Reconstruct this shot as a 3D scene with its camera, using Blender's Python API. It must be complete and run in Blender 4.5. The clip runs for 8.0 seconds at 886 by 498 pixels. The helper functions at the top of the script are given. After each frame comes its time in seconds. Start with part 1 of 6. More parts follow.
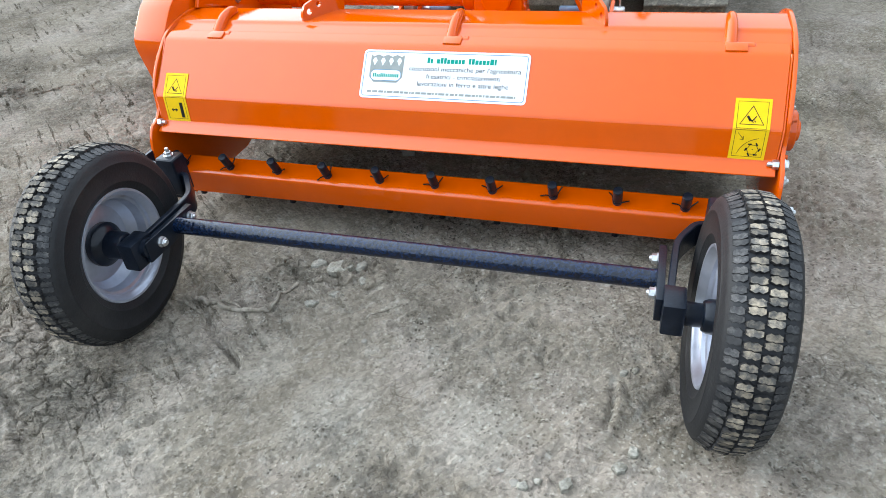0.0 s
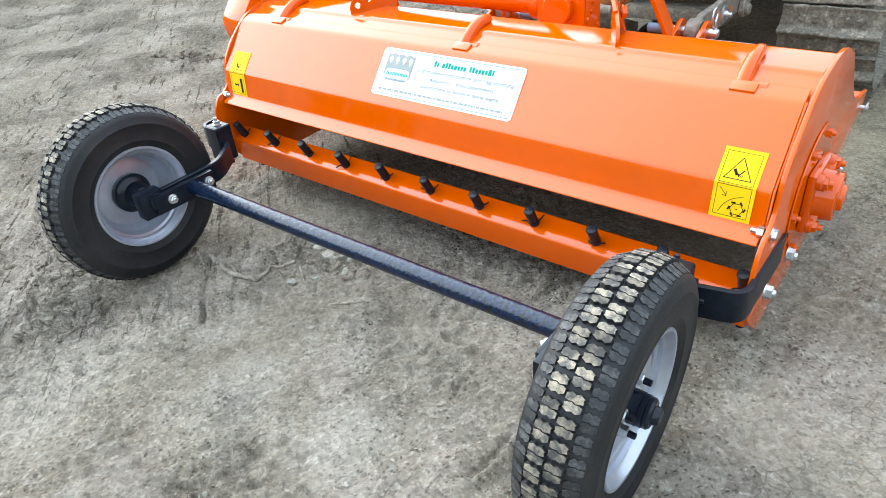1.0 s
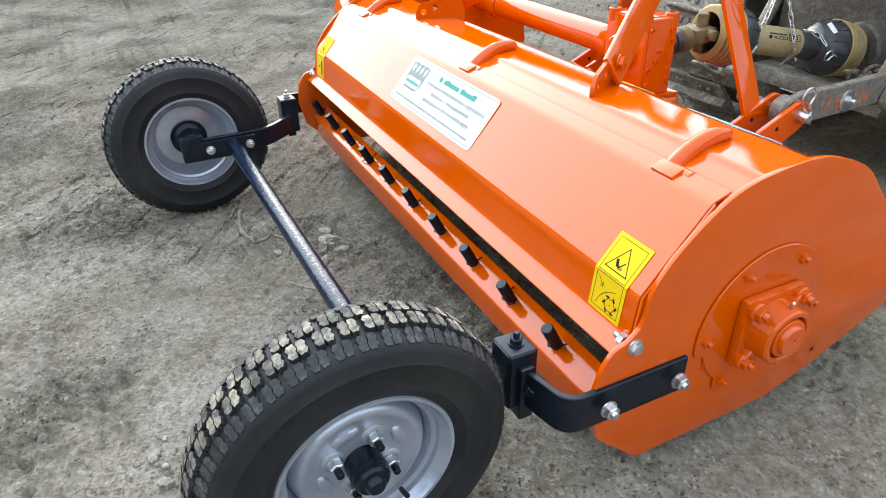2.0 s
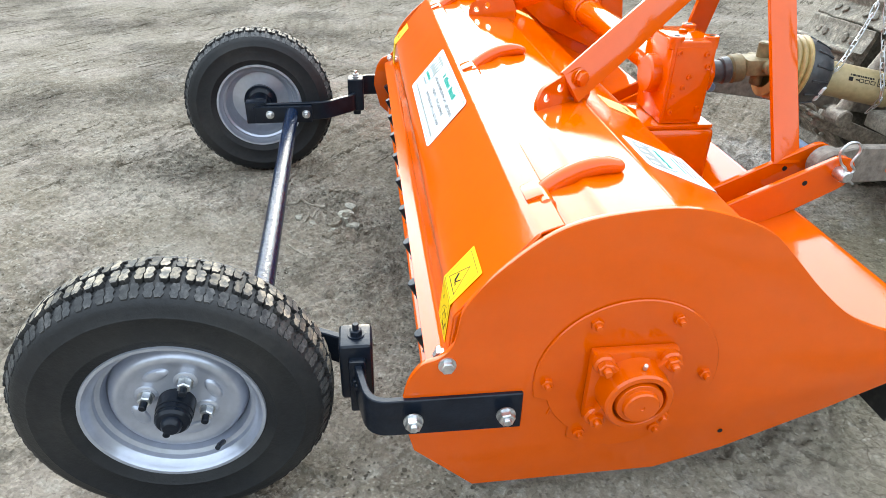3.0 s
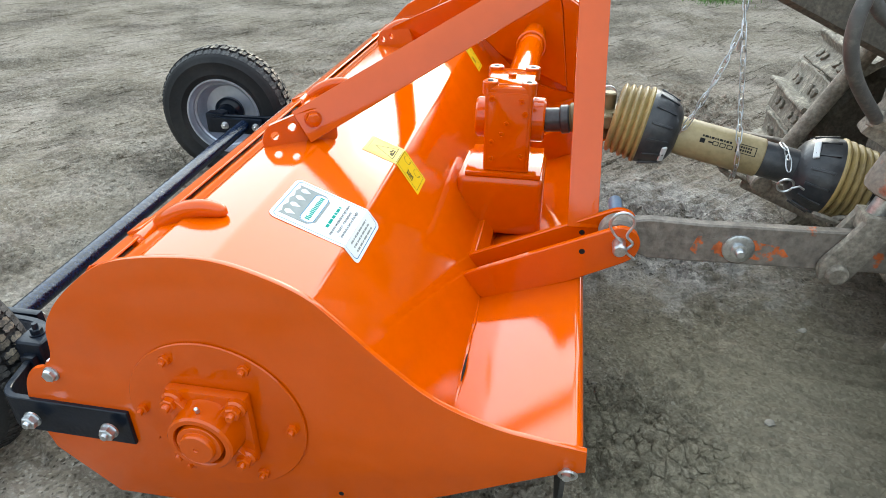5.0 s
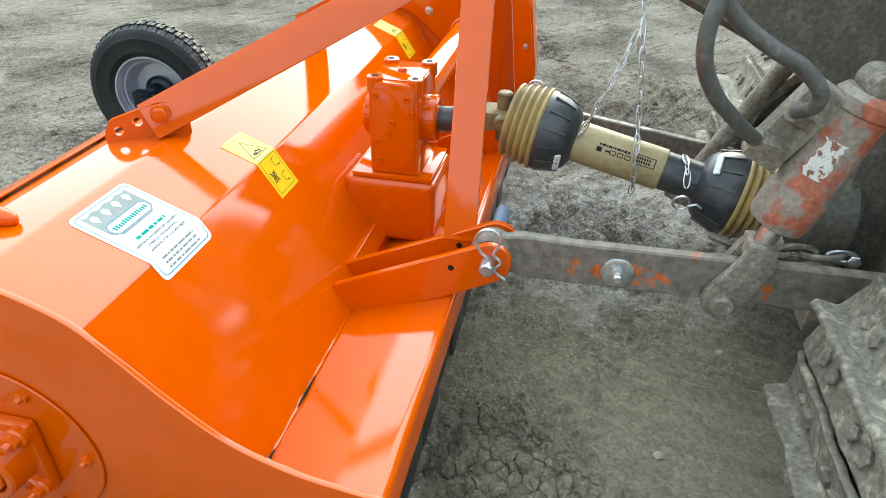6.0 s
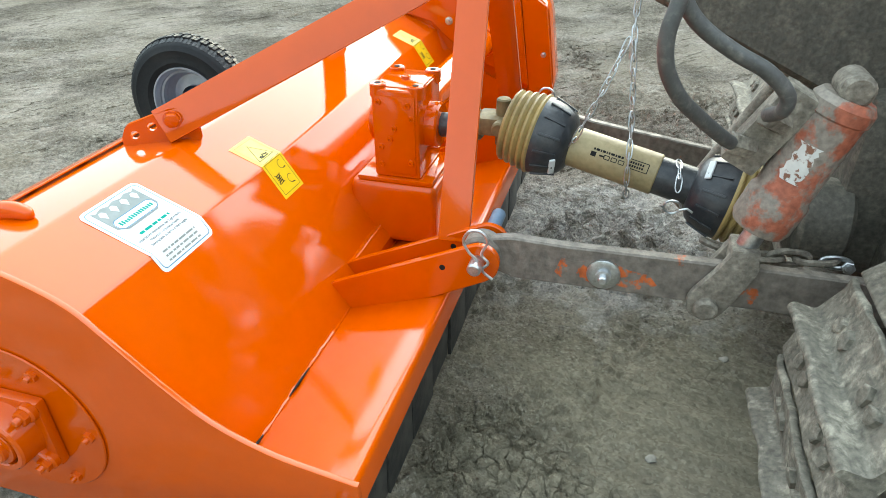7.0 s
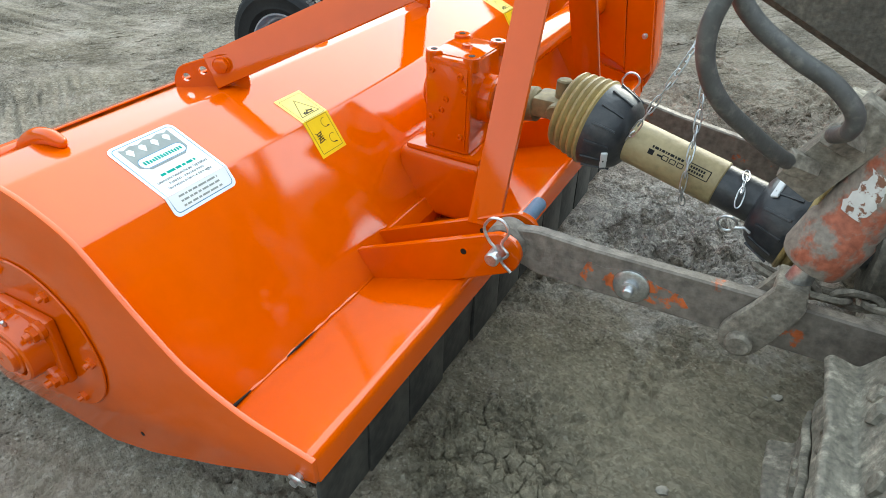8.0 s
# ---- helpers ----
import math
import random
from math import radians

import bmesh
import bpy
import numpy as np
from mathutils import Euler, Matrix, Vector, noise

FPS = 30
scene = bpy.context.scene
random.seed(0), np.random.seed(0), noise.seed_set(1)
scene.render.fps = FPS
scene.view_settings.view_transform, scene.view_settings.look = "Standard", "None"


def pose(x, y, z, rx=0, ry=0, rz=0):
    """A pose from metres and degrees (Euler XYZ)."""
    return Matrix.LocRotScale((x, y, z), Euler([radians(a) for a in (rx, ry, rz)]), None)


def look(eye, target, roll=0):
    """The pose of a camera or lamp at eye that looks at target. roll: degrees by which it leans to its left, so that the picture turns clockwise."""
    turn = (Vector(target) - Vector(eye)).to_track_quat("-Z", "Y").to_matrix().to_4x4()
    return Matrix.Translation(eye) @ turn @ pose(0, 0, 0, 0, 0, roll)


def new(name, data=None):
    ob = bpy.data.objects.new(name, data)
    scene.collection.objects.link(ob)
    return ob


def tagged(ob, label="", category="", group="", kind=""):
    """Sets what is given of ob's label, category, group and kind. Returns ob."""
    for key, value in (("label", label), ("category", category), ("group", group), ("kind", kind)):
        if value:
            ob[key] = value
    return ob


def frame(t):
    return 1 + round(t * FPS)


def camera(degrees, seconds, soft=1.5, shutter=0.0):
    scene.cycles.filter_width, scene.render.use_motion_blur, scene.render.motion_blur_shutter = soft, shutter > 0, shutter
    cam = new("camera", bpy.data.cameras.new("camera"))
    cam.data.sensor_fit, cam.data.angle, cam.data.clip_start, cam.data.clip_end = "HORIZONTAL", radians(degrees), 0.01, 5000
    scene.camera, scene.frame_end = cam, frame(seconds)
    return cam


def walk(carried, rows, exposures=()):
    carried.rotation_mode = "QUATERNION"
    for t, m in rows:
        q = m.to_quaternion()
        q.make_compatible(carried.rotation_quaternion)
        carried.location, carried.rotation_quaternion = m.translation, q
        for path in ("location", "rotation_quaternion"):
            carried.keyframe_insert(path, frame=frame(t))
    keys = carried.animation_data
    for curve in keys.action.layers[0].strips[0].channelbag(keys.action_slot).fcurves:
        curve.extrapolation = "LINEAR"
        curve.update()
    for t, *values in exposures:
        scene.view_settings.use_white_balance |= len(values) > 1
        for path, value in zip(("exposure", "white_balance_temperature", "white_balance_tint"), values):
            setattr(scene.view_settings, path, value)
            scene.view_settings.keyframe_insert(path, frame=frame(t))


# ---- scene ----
cam = camera(68.4, 8.0, soft=0.9)
PATH = [
    (0, (0.52, -1.59, 1.028), (-0.042, -0.061, -0.132), -5.3),
    (0.5, (0.768, -1.471, 0.99), (-0.063, -0.049, -0.144), -6.0),
    (1, (0.991, -1.293, 0.977), (-0.118, -0.051, -0.13), -6.2),
    (1.2, (1.074, -1.205, 0.982), (-0.077, -0.019, -0.144), -5.2),
    (2.3, (1.394, -0.64, 0.915), (-0.221, -0.031, -0.095), 0.4),
    (2.5, (1.413, -0.554, 0.933), (-0.213, 0.005, -0.089), 0.8),
    (3, (1.489, -0.313, 0.925), (-0.207, -0.096, -0.111), 1.4),
    (3.5, (1.534, -0.1, 0.955), (-0.178, -0.082, -0.08), 0.4),
    (4, (1.47, 0.095, 0.974), (-0.25, 0.032, -0.044), 1.1),
    (4.2, (1.468, 0.182, 0.985), (-0.251, 0.106, -0.034), 0.3),
    (5.3, (1.394, 0.604, 0.983), (-0.278, 0.23, -0.048), 0.3),
    (5.5, (1.341, 0.651, 0.986), (-0.316, 0.29, -0.074), 1.1),
    (6, (1.275, 0.749, 0.992), (-0.374, 0.408, -0.088), 1.4),
    (6.5, (1.282, 0.807, 1.002), (-0.361, 0.405, -0.065), 0.4),
    (7, (1.292, 0.853, 1.0), (-0.336, 0.368, -0.056), -0.4),
    (7.5, (1.274, 0.897, 0.993), (-0.286, 0.291, -0.102), -0.8),
    (8, (1.18, 0.967, 0.993), (-0.27, 0.199, -0.15), 1.8),
]
walk(cam, [(t, look(eye, target, roll)) for t, eye, target, roll in PATH],
     [(0, 0.38, 6700, 5), (0.5, 0.46, 6700, 5), (1.0, 0.78, 6750, 3), (1.2, 0.78, 6750, 3), (2.3, 0.46, 6850, 4), (2.5, 0.46, 6850, 4), (3.0, 0.86, 6950, 4), (3.5, 0.90, 6950, 2),
      (4.0, 0.26, 6900, 6), (4.2, 0.26, 6900, 6), (5.3, 0.48, 6900, -1), (6.0, 0.58, 6900, -4), (7.5, 0.58, 6900, -4), (8.0, 0.34, 6900, -2)])


# ---- world, sun, exposure ----
SUN_AZ, SUN_EL = radians(176.0), radians(20.0)      # the way to the sun, from +x towards +y
world = bpy.data.worlds.new("world")
scene.world = world
world.use_nodes = True
wn = world.node_tree.nodes
sky = wn.new("ShaderNodeTexSky")
sky.sky_type = "NISHITA"
sky.sun_disc = False
sky.sun_elevation = SUN_EL
sky.sun_rotation = radians(90.0) - SUN_AZ
sky.dust_density = 4.0
sky.air_density = 1.0
veil = wn.new("ShaderNodeMix")                       # thin even cloud over the clear sky
veil.data_type = "RGBA"
veil.inputs["Factor"].default_value = 0.5
# the haze glows widely round the low sun
toward = wn.new("ShaderNodeVectorMath")
toward.operation = "DOT_PRODUCT"
toward.inputs[1].default_value = (math.cos(SUN_EL) * math.cos(SUN_AZ), math.cos(SUN_EL) * math.sin(SUN_AZ), math.sin(SUN_EL))
world.node_tree.links.new(wn.new("ShaderNodeTexCoord").outputs["Generated"], toward.inputs[0])
glow = wn.new("ShaderNodeMapRange")
glow.interpolation_type = "SMOOTHSTEP"
for key, v in (("From Min", 0.15), ("From Max", 1.0)):
    glow.inputs[key].default_value = v
world.node_tree.links.new(toward.outputs["Value"], glow.inputs["Value"])
haze = wn.new("ShaderNodeMix")
haze.data_type = "RGBA"
haze.inputs["A"].default_value = (17.5, 20.2, 24.8, 1)
haze.inputs["B"].default_value = (56.0, 64.0, 77.0, 1)
world.node_tree.links.new(glow.outputs["Result"], haze.inputs["Factor"])
world.node_tree.links.new(haze.outputs["Result"], veil.inputs["B"])
world.node_tree.links.new(sky.outputs[0], veil.inputs["A"])
world.node_tree.links.new(veil.outputs["Result"], wn["Background"].inputs[0])
wn["Background"].inputs[1].default_value = 0.12
sun = new("sun", bpy.data.lights.new("sun", "SUN"))
sun.data.energy = 0.7
sun.data.angle = radians(14.0)
sun.data.color = (1.0, 0.92, 0.80)
sun_way = Vector((math.cos(SUN_EL) * math.cos(SUN_AZ), math.cos(SUN_EL) * math.sin(SUN_AZ), math.sin(SUN_EL)))
sun.matrix_world = look(sun_way * 20, (0, 0, 0))


# ---- materials ----
def link(nt, a, b):
    nt.links.new(a, b)


def mat(name, base, rough=0.5, metal=0.0, other=None, mix_scale=6.0, mix_low=0.45, mix_high=0.6,
        grain=0.0, grain_scale=60.0, bump=0.0, bump_scale=80.0, coat=0.0, coat_rough=0.1, rough_var=0.0,
        piece=0.0, island=0.0, specular=0.5, coat_ior=1.55):
    """A surface with grain (fine change of tone), a second colour in patches, relief and gloss."""
    m = bpy.data.materials.new(name)
    m.use_nodes = True
    nt = m.node_tree
    n = nt.nodes
    b = n["Principled BSDF"]
    b.inputs["Roughness"].default_value = rough
    b.inputs["Metallic"].default_value = metal
    b.inputs["Specular IOR Level"].default_value = specular
    b.inputs["Coat Weight"].default_value = coat
    b.inputs["Coat Roughness"].default_value = coat_rough
    b.inputs["Coat IOR"].default_value = coat_ior
    co = n.new("ShaderNodeTexCoord")
    at = co.outputs["Object"]

    def tex(scale, detail=4.0, roughness=0.55):
        t = n.new("ShaderNodeTexNoise")
        t.inputs["Scale"].default_value = scale
        t.inputs["Detail"].default_value = detail
        t.inputs["Roughness"].default_value = roughness
        link(nt, at, t.inputs["Vector"])
        return t.outputs["Fac"]

    def ramp(src, lo, hi, a=0.0, c=1.0):
        r = n.new("ShaderNodeMapRange")
        r.inputs["From Min"].default_value, r.inputs["From Max"].default_value = lo, hi
        r.inputs["To Min"].default_value, r.inputs["To Max"].default_value = a, c
        link(nt, src, r.inputs["Value"])
        return r.outputs["Result"]

    rgb = n.new("ShaderNodeRGB")
    rgb.outputs[0].default_value = (*base, 1)
    col = rgb.outputs[0]
    if other:
        mx = n.new("ShaderNodeMix")
        mx.data_type = "RGBA"
        link(nt, ramp(tex(mix_scale, 7.0, 0.65), mix_low, mix_high), mx.inputs["Factor"])
        link(nt, col, mx.inputs["A"])
        mx.inputs["B"].default_value = (*other, 1)
        col = mx.outputs["Result"]
    gain = None
    if grain:
        gain = ramp(tex(grain_scale, 5.0), 0.3, 0.7, 1 - grain, 1 + grain)
    if piece or island:
        if piece:
            src = n.new("ShaderNodeObjectInfo").outputs["Random"]
        else:
            src = n.new("ShaderNodeNewGeometry").outputs["Random Per Island"]
        k = piece or island
        g2 = ramp(src, 0, 1, 1 - k, 1 + k)
        if gain is None:
            gain = g2
        else:
            mul = n.new("ShaderNodeMath")
            mul.operation = "MULTIPLY"
            link(nt, gain, mul.inputs[0]), link(nt, g2, mul.inputs[1])
            gain = mul.outputs[0]
    if gain is not None:
        vm = n.new("ShaderNodeVectorMath")
        vm.operation = "SCALE"
        link(nt, col, vm.inputs[0]), link(nt, gain, vm.inputs["Scale"])
        col = vm.outputs[0]
    link(nt, col, b.inputs["Base Color"])
    if rough_var:
        link(nt, ramp(tex(grain_scale * 0.3, 5.0), 0.35, 0.65, max(0.02, rough - rough_var), min(1, rough + rough_var)), b.inputs["Roughness"])
    if bump:
        bp = n.new("ShaderNodeBump")
        bp.inputs["Strength"].default_value = 1.0
        bp.inputs["Distance"].default_value = bump
        link(nt, tex(bump_scale, 6.0), bp.inputs["Height"])
        link(nt, bp.outputs[0], b.inputs["Normal"])
        link(nt, bp.outputs[0], b.inputs["Coat Normal"])
    return m


def ground_material():
    m = bpy.data.materials.new("trampled_clay")
    m.use_nodes = True
    nt = m.node_tree
    n = nt.nodes
    b = n["Principled BSDF"]
    b.inputs["Roughness"].default_value = 0.92
    b.inputs["Specular IOR Level"].default_value = 0.0
    b.inputs["Diffuse Roughness"].default_value = 1.0
    co = n.new("ShaderNodeTexCoord").outputs["Object"]

    # coordinates broken up a little, so that crumbs get ragged edges
    nz = n.new("ShaderNodeTexNoise")
    nz.inputs["Scale"].default_value, nz.inputs["Detail"].default_value = 30.0, 6.0
    sc_ = n.new("ShaderNodeVectorMath")
    sc_.operation = "SCALE"
    sc_.inputs["Scale"].default_value = 0.014
    wv = n.new("ShaderNodeVectorMath")
    wv.operation = "ADD"
    link(nt, co, nz.inputs["Vector"])
    link(nt, nz.outputs["Color"], sc_.inputs[0])
    link(nt, co, wv.inputs[0]), link(nt, sc_.outputs[0], wv.inputs[1])

    def along(turn, squeeze):
        """Coordinates turned so that streaks run at this angle."""
        a = n.new("ShaderNodeMapping")
        a.inputs["Rotation"].default_value = (0, 0, -radians(turn))
        c = n.new("ShaderNodeMapping")
        c.inputs["Scale"].default_value = (squeeze, 1, 1)
        link(nt, co, a.inputs["Vector"]), link(nt, a.outputs[0], c.inputs["Vector"])
        return c.outputs[0]

    def tex(scale, detail, rough=0.6, at=None):
        t = n.new("ShaderNodeTexNoise")
        t.inputs["Scale"].default_value, t.inputs["Detail"].default_value, t.inputs["Roughness"].default_value = scale, detail, rough
        link(nt, at or co, t.inputs["Vector"])
        return t.outputs["Fac"]

    def cells(scale):
        t = n.new("ShaderNodeTexVoronoi")
        t.inputs["Scale"].default_value = scale
        link(nt, wv.outputs[0], t.inputs["Vector"])
        s = n.new("ShaderNodeSeparateColor")
        link(nt, t.outputs["Color"], s.inputs[0])
        return s.outputs[0], t.outputs["Distance"]

    def calc(op, a, c):
        t = n.new("ShaderNodeMath")
        t.operation = op
        for k, v in enumerate((a, c)):
            if isinstance(v, float):
                t.inputs[k].default_value = v
            else:
                link(nt, v, t.inputs[k])
        return t.outputs[0]

    def rng(src, lo, hi, a=0.0, c=1.0):
        r = n.new("ShaderNodeMapRange")
        for k, v in zip(("From Min", "From Max", "To Min", "To Max"), (lo, hi, a, c)):
            r.inputs[k].default_value = v
        link(nt, src, r.inputs["Value"])
        return r.outputs["Result"]

    def blend(f, a, c):
        mx = n.new("ShaderNodeMix")
        mx.data_type = "RGBA"
        link(nt, f, mx.inputs["Factor"])
        for key, v in (("A", a), ("B", c)):
            if isinstance(v, tuple):
                mx.inputs[key].default_value = (*v, 1)
            else:
                link(nt, v, mx.inputs[key])
        return mx.outputs["Result"]

    sep = n.new("ShaderNodeSeparateXYZ")
    link(nt, co, sep.inputs[0])
    yard = rng(calc("ADD", sep.outputs[0], calc("MULTIPLY", tex(2.0, 3), 0.8)), 0.12, -0.12)
    behind_way, yard_way, grain_way = along(80, 0.05), along(141, 0.10), along(62, 0.40)
    fine = calc("ADD", calc("MULTIPLY", tex(52, 4, 0.6, yard_way), yard),
                calc("MULTIPLY", tex(60, 6, 0.7, grain_way), calc("SUBTRACT", 1.0, yard)))
    broad = calc("ADD", calc("MULTIPLY", tex(14, 6, 0.65, yard_way), yard),
                 calc("MULTIPLY", tex(9, 8, 0.68, along(62, 0.22)), calc("SUBTRACT", 1.0, yard)))
    def spot(x, y, r0, r1, wobble=0.25):
        """1 within r0 of a place, falling to 0 at r1, with a ragged edge."""
        d = n.new("ShaderNodeVectorMath")
        d.operation = "DISTANCE"
        d.inputs[1].default_value = (x, y, 0)
        link(nt, co, d.inputs[0])
        return rng(calc("ADD", d.outputs["Value"], rng(tex(5.0, 8, 0.65), 0.3, 0.7, -wobble, wobble)), r0, r1, 1.0, 0.0)

    # how rough the surface lies: scraped smooth in places, crumbled in others
    rough = rng(tex(1.9, 8, 0.65), 0.45, 0.62, 0.15, 1.0)
    for x, y, r0, r1 in ((-0.42, 0.84, 0.25, 0.45), (0.46, 0.72, 0.12, 0.30), (-0.6, -0.88, 0.10, 0.30)):
        rough = calc("MAXIMUM", rough, spot(x, y, r0, r1))
    for x, y, r0, r1 in ((0.40, 1.12, 0.25, 0.50), (1.15, 0.1, 0.3, 0.7)):
        rough = calc("MULTIPLY", rough, calc("SUBTRACT", 1.0, calc("MULTIPLY", spot(x, y, r0, r1), 0.75)))
    col = blend(rng(tex(1.1, 6), 0.38, 0.62), (0.245, 0.206, 0.154), (0.312, 0.266, 0.207))
    col = blend(rng(tex(3.0, 7, 0.62), 0.48, 0.60, 0, 0.6), col, (0.369, 0.310, 0.255))
    # pale dry dust, ragged at the edges
    pale = calc("MULTIPLY", rng(tex(7.0, 12, 0.72), 0.52, 0.60), rng(tex(1.5, 5, 0.6), 0.46, 0.58, 0.0, 0.55))
    for x, y, r0, r1 in ((-0.03, -0.85, 0.02, 0.15), (0.25, -0.82, 0.02, 0.13), (-0.24, -0.72, 0.0, 0.10), (-0.76, -1.13, 0.0, 0.16), (-0.66, -0.92, 0.02, 0.20), (-0.45, -1.05, 0.0, 0.30), (-0.52, -0.70, 0.0, 0.12)):
        pale = calc("MAXIMUM", pale, calc("MULTIPLY", spot(x, y, r0, r1, 0.09), 0.55))
    col = blend(pale, col, (0.414, 0.370, 0.302))
    # soft bands of drag, clustered short torn dashes with shade painted in, faint pale scratches
    col = blend(rng(broad, 0.34, 0.48, 0.26, 0), col, (0.171, 0.141, 0.101))
    torn = calc("MULTIPLY", rng(tex(40, 6, 0.62, yard_way), 0.40, 0.43, 0.9, 0), yard)
    torn = calc("MULTIPLY", torn, rng(tex(2.8, 4, 0.55), 0.42, 0.52, 0.0, 1.0))
    lines = calc("MULTIPLY", rng(tex(26, 3, 0.5, behind_way), 0.27, 0.31, 0.55, 0), rng(tex(2.2, 4), 0.50, 0.58, 0.0, 0.9))
    col = blend(calc("MAXIMUM", torn, lines), col, (0.087, 0.071, 0.050))
    col = blend(rng(fine, 0.60, 0.70, 0, 0.25), col, (0.380, 0.337, 0.270))
    # crumbly mottling where the surface is broken
    mottle = tex(30, 12, 0.80)
    col = blend(calc("MULTIPLY", rng(mottle, 0.37, 0.41, 0.45, 0), rng(rough, 0, 1, 0.05, 0.7)), col, (0.114, 0.093, 0.065))
    col = blend(calc("MULTIPLY", rng(mottle, 0.55, 0.60, 0, 0.6), rng(rough, 0, 1, 0.1, 1.0)), col, (0.414, 0.366, 0.295))
    # scattered pits, their shade painted as dark specks, and pale grit
    col = blend(calc("MULTIPLY", rng(tex(75, 6, 0.75), 0.37, 0.39, 1.0, 0), rng(rough, 0, 1, 0.12, 0.5)), col, (0.075, 0.057, 0.039))
    col = blend(calc("MULTIPLY", rng(tex(60, 6, 0.75), 0.55, 0.62), rng(rough, 0, 1, 0.3, 0.6)), col, (0.400, 0.337, 0.281))
    # fine torn ridges put into the colour, lit edges pale and shaded backs dark, along the way the clay was dragged
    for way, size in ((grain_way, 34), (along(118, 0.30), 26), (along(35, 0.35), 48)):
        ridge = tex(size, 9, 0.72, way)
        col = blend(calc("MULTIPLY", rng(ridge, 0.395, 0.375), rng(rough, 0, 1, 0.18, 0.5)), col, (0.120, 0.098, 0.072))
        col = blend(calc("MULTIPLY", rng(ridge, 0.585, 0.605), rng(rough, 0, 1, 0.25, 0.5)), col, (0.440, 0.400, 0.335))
    # olive tone over the earth trodden in front of the tractor
    col = blend(calc("MULTIPLY", spot(0.42, 1.05, 0.38, 0.85), 0.75), col, (0.255, 0.222, 0.152))
    # shade painted into the crawler's grouser prints across its way, strays over the yard
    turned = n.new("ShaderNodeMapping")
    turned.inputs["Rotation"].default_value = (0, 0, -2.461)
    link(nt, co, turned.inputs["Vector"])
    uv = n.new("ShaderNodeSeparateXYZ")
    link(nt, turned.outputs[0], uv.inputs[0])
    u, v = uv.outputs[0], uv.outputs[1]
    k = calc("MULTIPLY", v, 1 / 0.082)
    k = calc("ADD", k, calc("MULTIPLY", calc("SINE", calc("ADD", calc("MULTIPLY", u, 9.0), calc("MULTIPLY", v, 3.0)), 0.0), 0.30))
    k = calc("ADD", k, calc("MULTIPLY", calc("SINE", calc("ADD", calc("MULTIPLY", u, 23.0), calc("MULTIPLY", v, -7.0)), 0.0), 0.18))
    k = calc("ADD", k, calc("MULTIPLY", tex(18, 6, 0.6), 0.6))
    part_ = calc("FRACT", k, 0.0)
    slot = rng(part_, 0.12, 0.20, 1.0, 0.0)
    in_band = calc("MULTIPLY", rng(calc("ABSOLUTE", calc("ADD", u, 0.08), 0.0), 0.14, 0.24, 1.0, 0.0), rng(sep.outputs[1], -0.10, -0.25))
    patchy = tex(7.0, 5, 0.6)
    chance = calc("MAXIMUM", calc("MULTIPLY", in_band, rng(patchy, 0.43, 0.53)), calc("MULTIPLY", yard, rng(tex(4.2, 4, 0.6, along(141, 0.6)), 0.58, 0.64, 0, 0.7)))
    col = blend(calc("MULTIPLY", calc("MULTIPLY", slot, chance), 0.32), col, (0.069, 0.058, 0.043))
    # the prints' lit ridges, painted paler
    col = blend(calc("MULTIPLY", calc("MULTIPLY", rng(part_, 0.72, 0.92), chance), 0.45), col, (0.360, 0.313, 0.248))
    # whitish dry dust over the torn patch beside the tractor
    dust = calc("MULTIPLY", spot(-0.45, 0.84, 0.22, 0.48, 0.15), rng(tex(11, 9, 0.7), 0.43, 0.50, 0.25, 1.0))
    col = blend(dust, col, (0.640, 0.585, 0.520))
    # grit lying loose: single pale crumbs, and holes whose shade is painted dark, of several sizes, thick in some
    # patches and thin in others
    strewn = rng(tex(3.4, 6, 0.62), 0.44, 0.58, 0.15, 1.0)
    strewn = calc("MULTIPLY", strewn, rng(rough, 0, 1, 0.55, 1.0))
    strewn = calc("MULTIPLY", strewn, calc("SUBTRACT", 1.0, calc("MULTIPLY", spot(0.42, 1.08, 0.30, 0.60), 0.75)))
    strewn = calc("MULTIPLY", strewn, rng(yard, 0, 1, 1.0, 0.5))
    for size, light_, dark_, reach in ((36.0, 0.945, 0.045, 0.34), (75.0, 0.875, 0.115, 0.40), (150.0, 0.81, 0.17, 0.44)):
        tone_, dist_ = cells(size)
        core = rng(dist_, reach * 0.72, reach, 1.0, 0.0)
        col = blend(calc("MULTIPLY", calc("MULTIPLY", rng(tone_, light_, light_ + 0.02), core), calc("MULTIPLY", strewn, 0.75)), col, (0.480, 0.440, 0.365))
        col = blend(calc("MULTIPLY", calc("MULTIPLY", rng(tone_, dark_, dark_ - 0.02), core), calc("MULTIPLY", strewn, 0.85)), col, (0.070, 0.058, 0.042))
    # single crumbs, each with its own tone
    big = cells(48.0)[0]
    small, small_d = cells(150.0)
    even = calc("MULTIPLY", rng(big, 0, 1, 0.84, 1.15), rng(small, 0, 1, 0.75, 1.24))
    soft_ = calc("MULTIPLY", rng(big, 0, 1, 0.91, 1.08), rng(small, 0, 1, 0.84, 1.15))
    gain = calc("ADD", calc("MULTIPLY", even, rough), calc("MULTIPLY", soft_, calc("SUBTRACT", 1.0, rough)))
    tone = n.new("ShaderNodeVectorMath")
    tone.operation = "SCALE"
    link(nt, col, tone.inputs[0]), link(nt, calc("MULTIPLY", gain, 0.98), tone.inputs["Scale"])
    cool = n.new("ShaderNodeVectorMath")
    cool.operation = "MULTIPLY"
